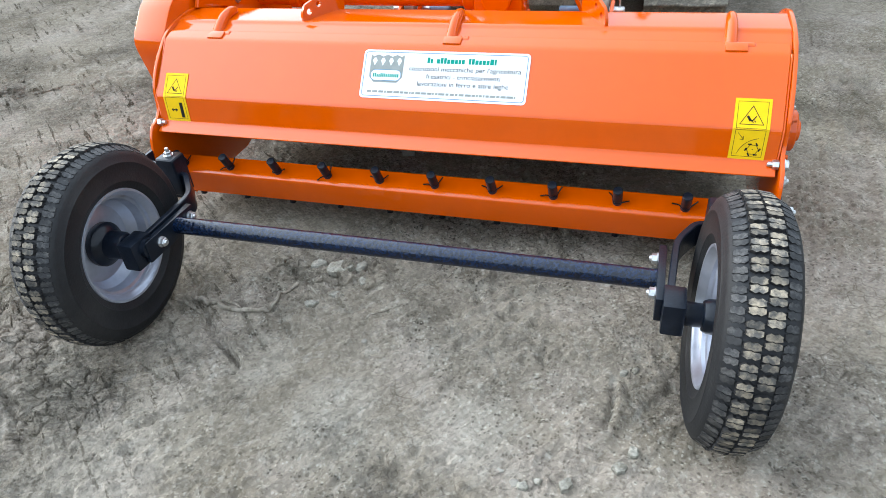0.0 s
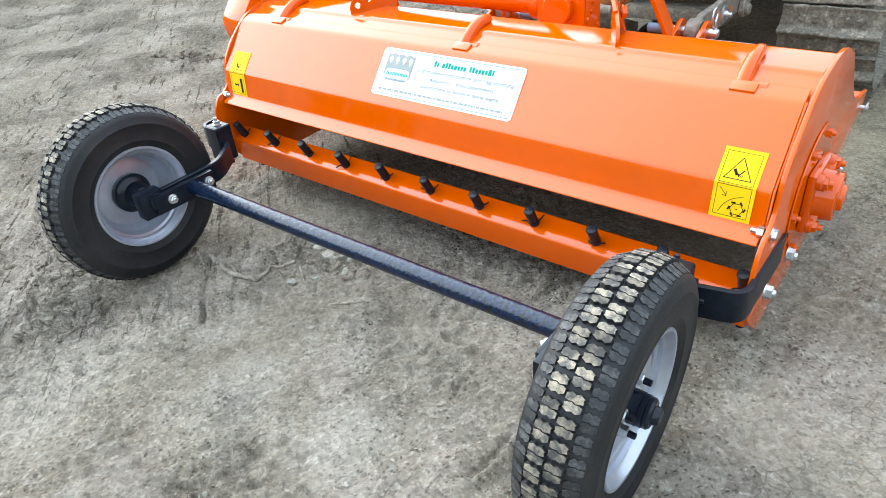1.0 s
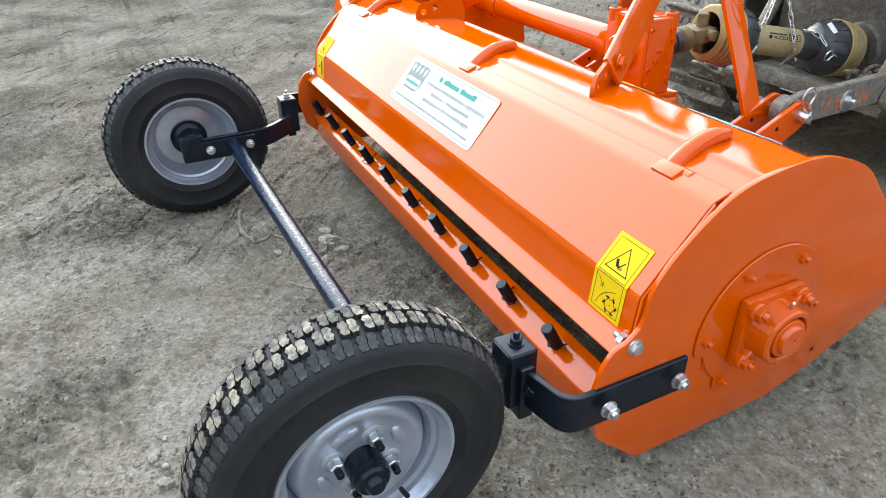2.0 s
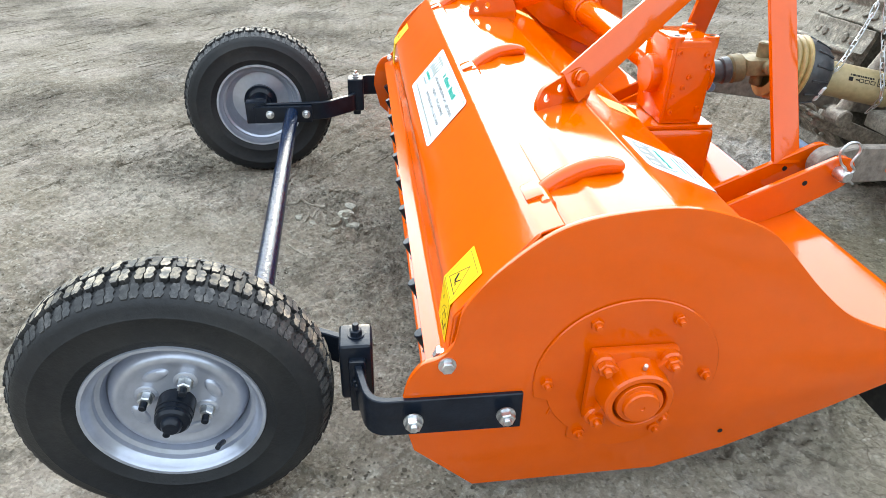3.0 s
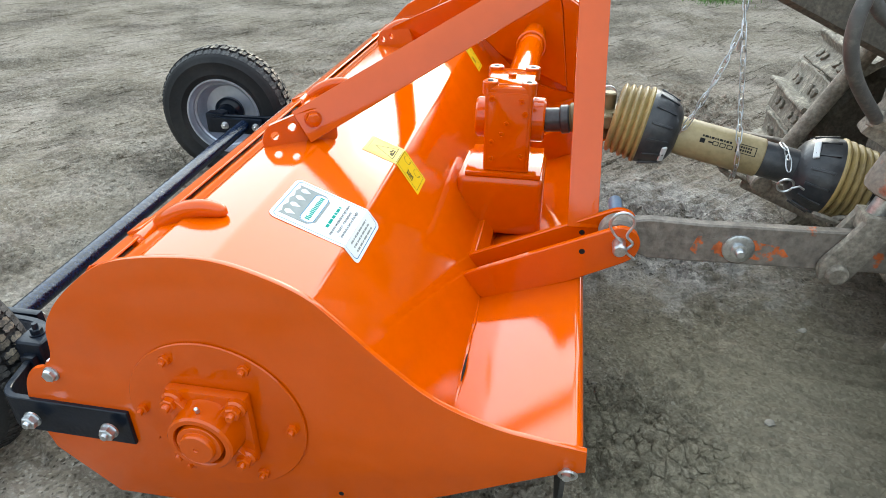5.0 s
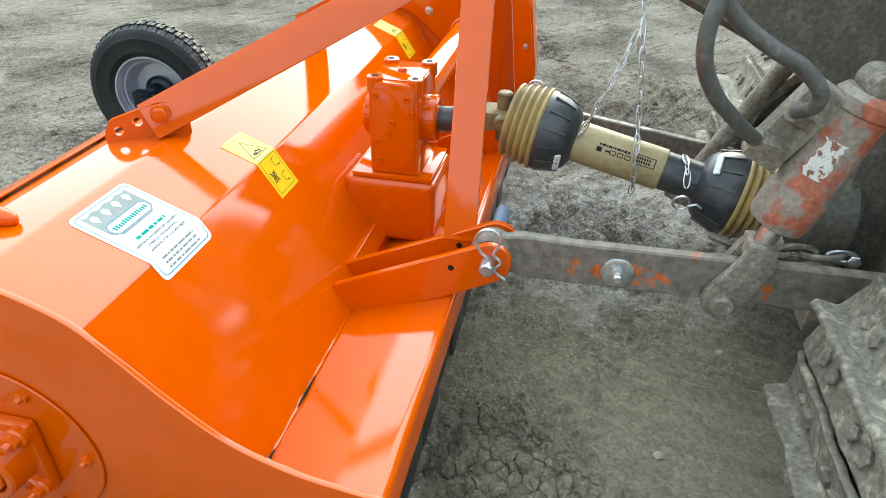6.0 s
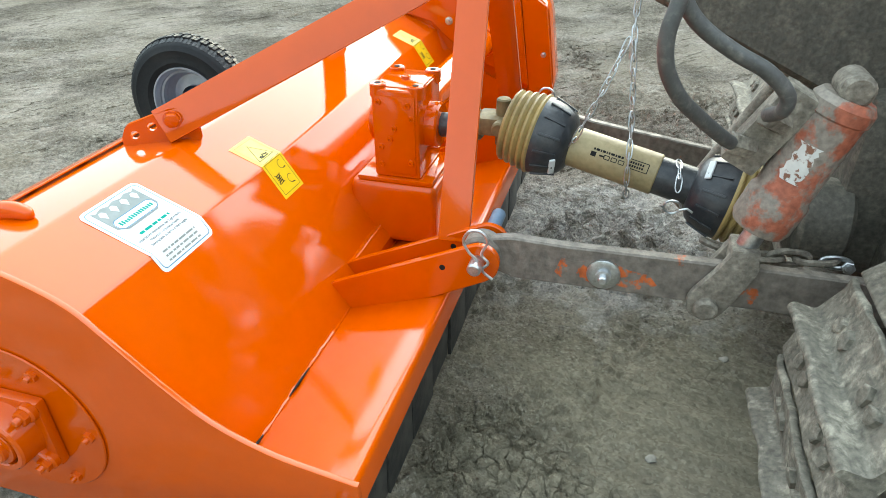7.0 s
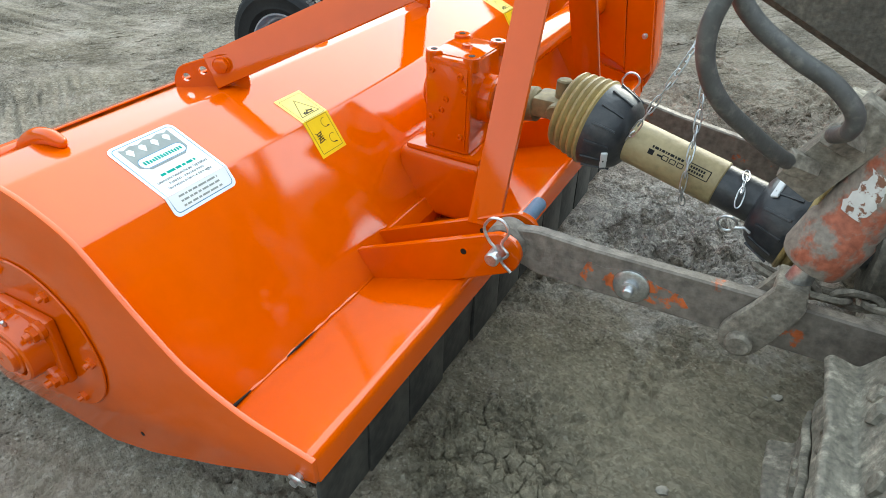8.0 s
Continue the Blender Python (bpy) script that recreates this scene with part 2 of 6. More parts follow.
    cool.inputs[1].default_value = (0.985, 1.0, 1.03)
    link(nt, tone.outputs[0], cool.inputs[0])
    col = cool.outputs[0]
    # fine cracks between crumbs, in patches, their shade drawn as dark lines
    vo = n.new("ShaderNodeTexVoronoi")
    vo.feature = "DISTANCE_TO_EDGE"
    vo.inputs["Scale"].default_value = 30.0
    link(nt, wv.outputs[0], vo.inputs["Vector"])
    crack = calc("MULTIPLY", rng(vo.outputs["Distance"], 0.0, 0.06, 1.0, 0.0), rng(tex(2.6, 5), 0.52, 0.62, 0, 0.45))
    col = blend(crack, col, (0.057, 0.042, 0.028))
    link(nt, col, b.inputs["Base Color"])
    bp3 = n.new("ShaderNodeBump")
    bp3.inputs["Distance"].default_value = 0.016
    link(nt, rough, bp3.inputs["Strength"])
    link(nt, calc("MULTIPLY", calc("SUBTRACT", 1.0, small_d), rng(small, 0.4, 1.0)), bp3.inputs["Height"])
    bp2 = n.new("ShaderNodeBump")
    bp2.inputs["Distance"].default_value = 0.012
    link(nt, fine, bp2.inputs["Height"])
    link(nt, bp3.outputs[0], bp2.inputs["Normal"])
    bp = n.new("ShaderNodeBump")
    bp.inputs["Distance"].default_value = 0.050
    link(nt, rng(rough, 0, 1, 0.3, 1.0), bp.inputs["Strength"])
    link(nt, tex(55, 9, 0.66), bp.inputs["Height"])
    link(nt, bp2.outputs[0], bp.inputs["Normal"])
    link(nt, bp.outputs[0], b.inputs["Normal"])
    return m


ORANGE = mat("orange_enamel", (0.625, 0.083, 0.0), 0.45, 0, (0.595, 0.079, 0.0), 3.0, grain=0.03, grain_scale=25, bump=0.00010, bump_scale=220, coat=1.0, coat_rough=0.012, rough_var=0.05, specular=0.0, coat_ior=1.52)
BLACK = mat("black_enamel", (0.004, 0.007, 0.013), 0.35, 0, (0.008, 0.012, 0.020), 12, grain=0.15, bump=0.0005, bump_scale=160, coat=0.3, coat_rough=0.14, specular=0.1)
HAMMER = mat("blue_black_hammer_finish", (0.003, 0.013, 0.042), 0.4, 0, (0.002, 0.005, 0.013), 150, 0.44, 0.56, grain=0.4, grain_scale=260, bump=0.0017, bump_scale=95, coat=0.8, coat_rough=0.05, specular=0.0)
RUBBER = mat("tyre_rubber", (0.009, 0.010, 0.012), 0.6, 0, (0.022, 0.022, 0.022), 7, 0.45, 0.75, specular=0.35, grain=0.2, grain_scale=90, bump=0.0008, bump_scale=200)
# block sides near black, tops paler: scuffs, dust and sky light put into colour
TREAD = mat("tyre_blocks", (0.006, 0.006, 0.007), 0.8, 0, (0.025, 0.022, 0.018), 20, 0.50, 0.70, grain=0.3, grain_scale=140, bump=0.001, bump_scale=240)
BLOCKTOP = mat("scuffed_block_tops", (0.017, 0.018, 0.020), 0.7, 0, (0.060, 0.058, 0.056), 40, 0.46, 0.64, grain=0.3, grain_scale=160, bump=0.001, bump_scale=240, island=0.5)
DUSTTOP = mat("tan_dusted_block_tops", (0.060, 0.057, 0.052), 0.8, 0, (0.25, 0.21, 0.155), 60, 0.44, 0.62, grain=0.3, grain_scale=160, bump=0.001, bump_scale=240, island=0.55)
SILVER = mat("silver_rim_paint", (0.44, 0.47, 0.55), 0.30, 0.6, (0.39, 0.42, 0.50), 9, grain=0.06, bump=0.0003, bump_scale=90)
ZINC = mat("zinc_plating", (0.62, 0.64, 0.66), 0.30, 0.9, (0.45, 0.46, 0.47), 60, grain=0.1, grain_scale=200, bump=0.0003, bump_scale=300)
CURTAIN = mat("black_curtain_rubber", (0.018, 0.018, 0.018), 0.6, 0, (0.05, 0.048, 0.043), 14, grain=0.2, bump=0.0008)
YELLOW = mat("yellow_sticker", (0.74, 0.48, 0.01), 0.6, 0, (0.70, 0.45, 0.01), 20, grain=0.03, specular=0.12)
PALE = mat("pale_yellow_sticker", (0.80, 0.66, 0.20), 0.55, 0, (0.76, 0.6, 0.16), 20, grain=0.03, specular=0.15)
WHITE = mat("white_sticker", (0.68, 0.70, 0.71), 0.6, 0, (0.64, 0.66, 0.67), 15, grain=0.02, specular=0.12)
INK = mat("black_print", (0.015, 0.015, 0.015), 0.6, grain=0.1, specular=0.1)
GREEN = mat("green_print", (0.0, 0.24, 0.185), 0.6, grain=0.1, specular=0.1)
BLUE = mat("blue_print", (0.04, 0.17, 0.30), 0.6, grain=0.1, specular=0.1)
GREY = mat("grey_print", (0.24, 0.26, 0.25), 0.6, grain=0.1, specular=0.1)
SHIELD = mat("ochre_guard_plastic", (0.33, 0.235, 0.085), 0.45, 0, (0.24, 0.175, 0.075), 16, grain=0.12, grain_scale=70, bump=0.0006, bump_scale=120, rough_var=0.12)
CONE = mat("black_guard_plastic", (0.026, 0.029, 0.034), 0.36, 0, (0.05, 0.05, 0.052), 20, grain=0.15, bump=0.0008, bump_scale=90)
OLDIRON = mat("dirty_iron", (0.175, 0.152, 0.122), 0.75, 0.1, (0.29, 0.26, 0.21), 34, 0.44, 0.65, grain=0.35, grain_scale=120, bump=0.003, bump_scale=80, rough_var=0.15)
LINKIRON = mat("worn_link_arm_paint", (0.185, 0.160, 0.135), 0.65, 0.2, (0.42, 0.10, 0.03), 16, 0.63, 0.67, grain=0.35, grain_scale=60, bump=0.005, bump_scale=45, rough_var=0.15)
TRACK = mat("mud_caked_track_steel", (0.150, 0.136, 0.108), 0.8, 0.1, (0.285, 0.258, 0.205), 48, 0.50, 0.64, grain=0.4, grain_scale=110, bump=0.006, bump_scale=42, rough_var=0.15)
OLDRED = mat("faded_red_paint", (0.34, 0.10, 0.055), 0.65, 0, (0.235, 0.200, 0.165), 17, 0.42, 0.50, grain=0.3, grain_scale=110, bump=0.0015, bump_scale=50)
PANELRED = mat("dusty_red_panels", (0.29, 0.070, 0.038), 0.6, 0, (0.225, 0.150, 0.110), 3.5, 0.45, 0.68, grain=0.2, grain_scale=60, bump=0.001, bump_scale=60, rough_var=0.1)
FLAKE = mat("flaked_white_paint", (0.62, 0.61, 0.58), 0.6, 0, (0.22, 0.10, 0.06), 75, 0.54, 0.58, grain=0.1)
DARK = mat("oily_dark_casting", (0.088, 0.080, 0.064), 0.65, 0.1, (0.135, 0.120, 0.094), 38, 0.48, 0.64, grain=0.35, grain_scale=120, bump=0.003, bump_scale=70)
HOSE = mat("hose_rubber", (0.085, 0.085, 0.082), 0.45, 0, (0.15, 0.145, 0.13), 70, 0.5, 0.7, grain=0.2, bump=0.0006, bump_scale=150)
WOOD = mat("dry_twig", (0.30, 0.265, 0.215), 0.9, 0, (0.17, 0.145, 0.11), 40, grain=0.25, bump=0.002)
CHIP = mat("stone_chips", (0.21, 0.19, 0.16), 0.9, 0, (0.30, 0.28, 0.24), 20, grain=0.2, island=0.25)
TUBE = mat("khaki_guard_tube_plastic", (0.33, 0.26, 0.135), 0.5, 0, (0.26, 0.20, 0.10), 12, grain=0.12, grain_scale=90, bump=0.0004, bump_scale=120)
TRACE = mat("link_arm_paint_traces", (0.185, 0.160, 0.135), 0.65, 0.2, (0.50, 0.115, 0.03), 42, 0.50, 0.56, grain=0.3, grain_scale=60, bump=0.002, bump_scale=70)
PINBLUE = mat("blue_grey_pin_sleeve", (0.17, 0.25, 0.36), 0.45, 0, (0.12, 0.18, 0.27), 30, grain=0.15)
GRASS = mat("green_grass", (0.055, 0.13, 0.018), 0.6, 0, (0.09, 0.19, 0.03), 9, grain=0.2, island=0.3)
JOINT = mat("olive_cast_joint", (0.115, 0.095, 0.045), 0.55, 0.2, (0.20, 0.16, 0.08), 14, grain=0.2, grain_scale=60, bump=0.001, bump_scale=90)
HILL = mat("distant_wooded_slope", (0.050, 0.060, 0.032), 0.95, 0, (0.095, 0.098, 0.055), 0.08, grain=0.35, grain_scale=0.6)
CLOD = mat("pale_broken_clay", (0.29, 0.275, 0.235), 0.95, 0, (0.20, 0.185, 0.150), 45, 0.45, 0.6, grain=0.3, grain_scale=140, bump=0.006, bump_scale=70, specular=0.1, piece=0.12)
CLAY = ground_material()


# ---- mesh helpers ----
def finish(name, bm, material, smooth=35.0):
    me = bpy.data.meshes.new(name)
    bmesh.ops.recalc_face_normals(bm, faces=bm.faces)
    bm.to_mesh(me)
    bm.free()
    for p in me.polygons:
        p.use_smooth = smooth > 0
    if smooth > 0:
        me.set_sharp_from_angle(angle=radians(smooth))
    if material:
        me.materials.append(material)
    return me


def world_of(ob):
    m = ob.matrix_basis.copy()
    return world_of(ob.parent) @ ob.matrix_parent_inverse @ m if ob.parent else m


def part(name, bm, material, parent, label="", smooth=35.0, at=None):
    """One mesh under a thing or a part; its mesh and pose are given in the world."""
    ob = new(name, finish(name, bm, material, smooth))
    ob.parent = parent
    ob.matrix_parent_inverse = world_of(parent).inverted()
    if at is not None:
        ob.matrix_basis = at
    if label:
        ob["label"] = label
    if name in ("pictogram", "heading_bars", "small_print", "tube_print", "emblem_bars", "lettering"):
        tagged(ob, kind="stuff")
    return ob


def again(ob, m, parent=None):
    """The same part once more, on the same mesh."""
    o = new(ob.name.split(".")[0], ob.data)
    o.parent = parent or ob.parent
    o.matrix_parent_inverse = world_of(o.parent).inverted()
    o.matrix_basis = m
    if "label" in ob:
        o["label"] = ob["label"]
    return o


MIRROR = Matrix.Diagonal((-1, 1, 1, 1))


def mirrored(bm):
    bmesh.ops.transform(bm, matrix=MIRROR, verts=bm.verts)
    bmesh.ops.reverse_faces(bm, faces=bm.faces)
    return bm


def bevel(bm, r, seg=2, angle=25.0):
    es = [e for e in bm.edges if len(e.link_faces) == 2 and e.calc_face_angle(0) > radians(angle)]
    if es:
        bmesh.ops.bevel(bm, geom=es, offset=r, segments=seg, profile=0.6, affect="EDGES", clamp_overlap=True)
    return bm


def box(x0, x1, y0, y1, z0, z1, r=0.002, seg=2, bm=None):
    own = bmesh.new()
    bmesh.ops.create_cube(own, size=1.0)
    bmesh.ops.transform(own, matrix=Matrix.Translation(((x0 + x1) / 2, (y0 + y1) / 2, (z0 + z1) / 2)) @ Matrix.Diagonal((x1 - x0, y1 - y0, z1 - z0, 1)), verts=own.verts)
    if r:
        bevel(own, r, seg)
    return own if bm is None else join(bm, own)


def join(bm, other):
    me = bpy.data.meshes.new("tmp")
    other.to_mesh(me)
    other.free()
    bm.from_mesh(me)
    bpy.data.meshes.remove(me)
    return bm


def moved(bm, m):
    bmesh.ops.transform(bm, matrix=m, verts=bm.verts)
    return bm


def fillet(pts, r, n=4, closed=False):
    """Rounds the corners of a 2D line."""
    out = []
    k = len(pts)
    for i, p in enumerate(pts):
        if not closed and i in (0, k - 1):
            out.append(p)
            continue
        p = Vector(p)
        a, b = Vector(pts[i - 1]) - p, Vector(pts[(i + 1) % k]) - p
        c = min(r, a.length * 0.45, b.length * 0.45)
        a, b = p + a.normalized() * c, p + b.normalized() * c
        for j in range(n + 1):
            t = j / n
            out.append(tuple(a * (1 - t) ** 2 + p * 2 * t * (1 - t) + b * t * t))
    return out


def spline(pts, n=6):
    """A smooth line (Catmull-Rom) through 2D or 3D points."""
    P = [Vector(p) for p in pts]
    P = [P[0] * 2 - P[1]] + P + [P[-1] * 2 - P[-2]]
    out = []
    for i in range(1, len(P) - 2):
        for j in range(n):
            t = j / n
            a, b, c, d = P[i - 1], P[i], P[i + 1], P[i + 2]
            out.append(0.5 * (2 * b + (c - a) * t + (2 * a - 5 * b + 4 * c - d) * t * t + (3 * b - a - 3 * c + d) * t ** 3))
    out.append(P[-2])
    return out


def prism(pts, lo, hi, axis="x", r=0.0015, seg=1):
    """A plate: a 2D outline extruded along an axis. x: (y, z); y: (x, z); z: (x, y)."""
    bm = bmesh.new()
    put = {"x": lambda p, h: (h, p[0], p[1]), "y": lambda p, h: (p[0], h, p[1]), "z": lambda p, h: (p[0], p[1], h)}[axis]
    a = [bm.verts.new(put(p, lo)) for p in pts]
    b = [bm.verts.new(put(p, hi)) for p in pts]
    k = len(pts)
    bm.faces.new(a), bm.faces.new(list(reversed(b)))
    for i in range(k):
        bm.faces.new((a[i], b[i], b[(i + 1) % k], a[(i + 1) % k]))
    bmesh.ops.recalc_face_normals(bm, faces=bm.faces)
    if r:
        bevel(bm, r, seg, 50.0)
    return bm


def drilled(pts, holes, lo, hi, n=18):
    """A flat plate across x, from its (y, z) outline, with round holes (y, z, radius) right through it."""
    bm = bmesh.new()
    loops = [list(pts)] + [[(y + r * math.cos(2 * math.pi * i / n), z + r * math.sin(2 * math.pi * i / n)) for i in range(n)] for y, z, r in holes]
    for loop in loops:
        vs = [bm.verts.new((lo, y, z)) for y, z in loop]
        for a, c in zip(vs, vs[1:] + vs[:1]):
            bm.edges.new((a, c))
    bmesh.ops.triangle_fill(bm, use_beauty=True, use_dissolve=False, edges=bm.edges[:])
    ext = bmesh.ops.extrude_face_region(bm, geom=bm.faces[:])
    for v in ext["geom"]:
        if isinstance(v, bmesh.types.BMVert):
            v.co.x = hi
    return bm


def strip(pts, t, lo, hi, axis="x", r=0.001):
    """A folded sheet: an open 2D line given the thickness t to its left, extruded along an axis."""
    P = [Vector(p) for p in pts]
    k = len(P)
    off = []
    for i in range(k):
        d0 = (P[i] - P[i - 1]).normalized() if i else (P[1] - P[0]).normalized()
        d1 = (P[i + 1] - P[i]).normalized() if i < k - 1 else d0
        nrm = Vector((-(d0 + d1).y, (d0 + d1).x)).normalized()
        off.append(P[i] + nrm * t / max(0.5, nrm.dot(Vector((-d0.y, d0.x)))))
    return prism([tuple(p) for p in P] + [tuple(p) for p in reversed(off)], lo, hi, axis, r)


def rod(p0, p1, r, seg=16, r1=None, chamfer=0.0, bm=None):
    """A round bar from p0 to p1."""
    p0, p1 = Vector(p0), Vector(p1)
    L = (p1 - p0).length
    r1 = r if r1 is None else r1
    c = min(chamfer, L * 0.4, r * 0.8)
    prof = [(0, 0), (r - c, 0), (r, c), (r1, L - c), (r1 - c, L), (0, L)] if c else [(0, 0), (r, 0), (r1, L), (0, L)]
    own = lathe(prof, seg)
    moved(own, Matrix.Translation(p0) @ (p1 - p0).to_track_quat("Z", "Y").to_matrix().to_4x4())
    return own if bm is None else join(bm, own)


def lathe(prof, seg=32, closed=False):
    """Turns (radius, height) points round z."""
    bm = bmesh.new()
    rings = []
    for r, h in prof:
        if r < 1e-6:
            rings.append([bm.verts.new((0, 0, h))])
        else:
            rings.append([bm.verts.new((r * math.cos(2 * math.pi * i / seg), r * math.sin(2 * math.pi * i / seg), h)) for i in range(seg)])
    pairs = list(zip(rings, rings[1:])) + ([(rings[-1], rings[0])] if closed else [])
    for a, b in pairs:
        for i in range(seg):
            j = (i + 1) % seg
            if len(a) == 1 and len(b) == 1:
                continue
            if len(a) == 1:
                bm.faces.new((a[0], b[i], b[j]))
            elif len(b) == 1:
                bm.faces.new((a[i], b[0], a[j]))
            else:
                bm.faces.new((a[i], b[i], b[j], a[j]))
    bmesh.ops.recalc_face_normals(bm, faces=bm.faces)
    return bm


def pipe(pts, r, seg=8, closed=False, bm=None):
    """A round wire or hose along 3D points."""
    own = bmesh.new()
    P = [Vector(p) for p in pts]
    k = len(P)
    rings, up = [], None
    for i in range(k):
        d = (P[(i + 1) % k] - P[i - 1]) if closed else (P[min(i + 1, k - 1)] - P[max(i - 1, 0)])
        d.normalize()
        if up is None:
            up = d.orthogonal()
        up = (up - d * up.dot(d)).normalized()
        s = d.cross(up)
        rr = r[i] if isinstance(r, (list, tuple)) else r
        rings.append([own.verts.new(P[i] + (up * math.cos(2 * math.pi * j / seg) + s * math.sin(2 * math.pi * j / seg)) * rr) for j in range(seg)])
    for i in range(k if closed else k - 1):
        a, b = rings[i], rings[(i + 1) % k]
        for j in range(seg):
            own.faces.new((a[j], a[(j + 1) % seg], b[(j + 1) % seg], b[j]))
    if not closed:
        own.faces.new(list(reversed(rings[0]))), own.faces.new(rings[-1])
    return own if bm is None else join(bm, own)


def bar(p0, p1, w, t, side, r=0.002, bm=None):
    """A flat bar from p0 to p1: w wide, t thick along the way 'side'."""
    p0, p1, side = Vector(p0), Vector(p1), Vector(side)
    d = (p1 - p0).normalized()
    side = (side - d * side.dot(d)).normalized()
    wide = side.cross(d)
    own = box(-w / 2, w / 2, 0, (p1 - p0).length, -t / 2, t / 2, r)
    m = Matrix((wide, d, side)).transposed().to_4x4()
    moved(own, Matrix.Translation(p0) @ m)
    return own if bm is None else join(bm, own)


def hexhead(r=0.011, h=0.009, stud=0.0, washer=0.0):
    """A bolt head or nut along +z, standing on z = 0."""
    bm = bmesh.new()
    z = 0.0
    if washer:
        join(bm, lathe([(0, 0), (washer, 0), (washer, 0.0025), (0, 0.0025)], 18))
        z = 0.0025
    own = lathe([(0, z), (r, z), (r, z + h * 0.85), (r * 0.82, z + h), (0, z + h)], 6)
    join(bm, own)
    if stud:
        join(bm, lathe([(0, z), (r * 0.52, z), (r * 0.52, z + h + stud - 0.002), (r * 0.42, z + h + stud), (0, z + h + stud)], 12))
    return bm


def aim(p, d, turn=0.0):
    """A pose at p whose z axis points along d."""
    return Matrix.Translation(p) @ Vector(d).to_track_quat("Z", "Y").to_matrix().to_4x4() @ pose(0, 0, 0, 0, 0, turn)


def thing(name, label, category, at=(0, 0, 0), group="", kind=""):
    ob = new(name)
    ob.empty_display_size = 0.1
    ob.location = at
    return tagged(ob, label, category, group, kind)


# ---- ground ----
def axis_steps(lo, hi, fine, far):
    """Fine steps between lo and hi, growing outwards to far."""
    v = list(np.arange(lo, hi + fine / 2, fine))
    step, a, b = fine, lo, hi
    while b < far:
        step *= 1.35
        a, b = a - step, b + step
        v = [a] + v + [b]
    return v


def relief(x, y):
    """Height of the trampled clay: soft swells, drag marks, ruts, and broken crust in places."""
    p = Vector((x, y, 0))
    h = 0.010 * noise.noise(p * 1.3)
    rough = max(0.0, noise.noise(p * 0.9 + Vector((7, 3, 0))) + 0.35)
    h += 0.012 * rough * noise.noise(p * 5.0)
    h += 0.007 * rough * noise.noise(p * 13.0) + 0.0030 * noise.noise(p * 31.0)
    # crumbs standing up and pits between them where the surface is broken
    broken = rough * min(1.0, max(0.0, 4.0 * noise.noise(p * 3.1 + Vector((2, 9, 0))) + 0.35))
    h += broken * (0.052 * max(0.0, noise.noise(p * 42.0) - 0.10) - 0.060 * max(0.0, noise.noise(p * 33.0 + Vector((5, 1, 0))) - 0.16))
    h += (0.35 + rough) * 0.0032 * noise.noise(p * 78.0)
    # drag marks: along y behind the mower, slanting on the open yard beyond it
    turn = radians(141) if x + 0.12 * noise.noise(p * 2.0) < -0.45 else radians(58) if y < -0.3 else radians(84)
    u = x * math.cos(turn) + y * math.sin(turn)
    v = -x * math.sin(turn) + y * math.cos(turn)
    drag = noise.noise(Vector((u * 1.6, v * 17.0, 3.0)))
    mask = max(0.0, noise.noise(Vector((u * 1.1, v * 2.4, 9.0))) + 0.28)
    h += 0.018 * mask * drag + 0.018 * mask * noise.noise(Vector((u * 4.0, v * 42.0, 5.0))) + 0.005 * mask * noise.noise(Vector((u * 14.0, v * 85.0, 8.0)))
    # prints of a crawler's grousers: a band of short torn bars across its way, fainter strays beside it
    u = x * math.cos(2.461) + y * math.sin(2.461)
    v = -x * math.sin(2.461) + y * math.cos(2.461)
    if x < 0.1 and y < 1.5:
        k = v / 0.082 + 0.30 * math.sin(9.0 * u + 3.0 * v) + 0.18 * math.sin(23.0 * u - 7.0 * v) + 0.25 + 0.30 * noise.noise(p * 19.0) + 0.16 * noise.noise(p * 47.0)
        row = math.floor(k)
        saw = k - row
        band = 1.15 * math.exp(-((u + 0.08) / 0.20) ** 4) if y < -0.15 else 0.0
        there = 1.1 * noise.noise(Vector((u * 4.5 + row * 3.7, row * 1.3, 2.0))) + band - 0.35 + 0.5 * noise.noise(p * 0.8 + Vector((3, 8, 0)))
        if there > 0:
            near = min(1.0, max(0.0, (0.1 - x) / 0.3))
            h += near * min(1.0, there * 3.0) * 0.0065 * (saw ** 3 - 0.2 - (0.55 if saw < 0.16 else 0.0))
    # a coiled print in the dust
    d = math.hypot(x + 1.53, y - 1.02)
    if d < 0.085:
        h += 0.004 * math.sin(d * 330.0)
    for cx, cy, lx, ly, turn, amp in RUTS:
        u = (x - cx) * math.cos(turn) + (y - cy) * math.sin(turn)
        v = -(x - cx) * math.sin(turn) + (y - cy) * math.cos(turn)
        w = math.exp(-(u / lx) ** 2 - (v / ly) ** 2)
        if w > 0.02:
            k = u * 46 + 2.5 * noise.noise(p * 6.0)
            h += amp * w * (abs(math.sin(k)) - 0.5 + 0.9 * noise.noise(p * 17.0))
    for cx, cy, lx, ly, size, amp in CRUST:
        w = math.exp(-((x - cx) / lx) ** 2 - ((y - cy) / ly) ** 2)
        if w > 0.05:
            d, q = noise.voronoi((p + 0.02 * noise.noise_vector(p * 9.0)) / size)
            gap = min(1.0, (d[1] - d[0]) * 5.0)
            h += amp * w * (gap * (0.55 + 0.8 * noise.cell(q[0] * 3.1)) - 0.5)
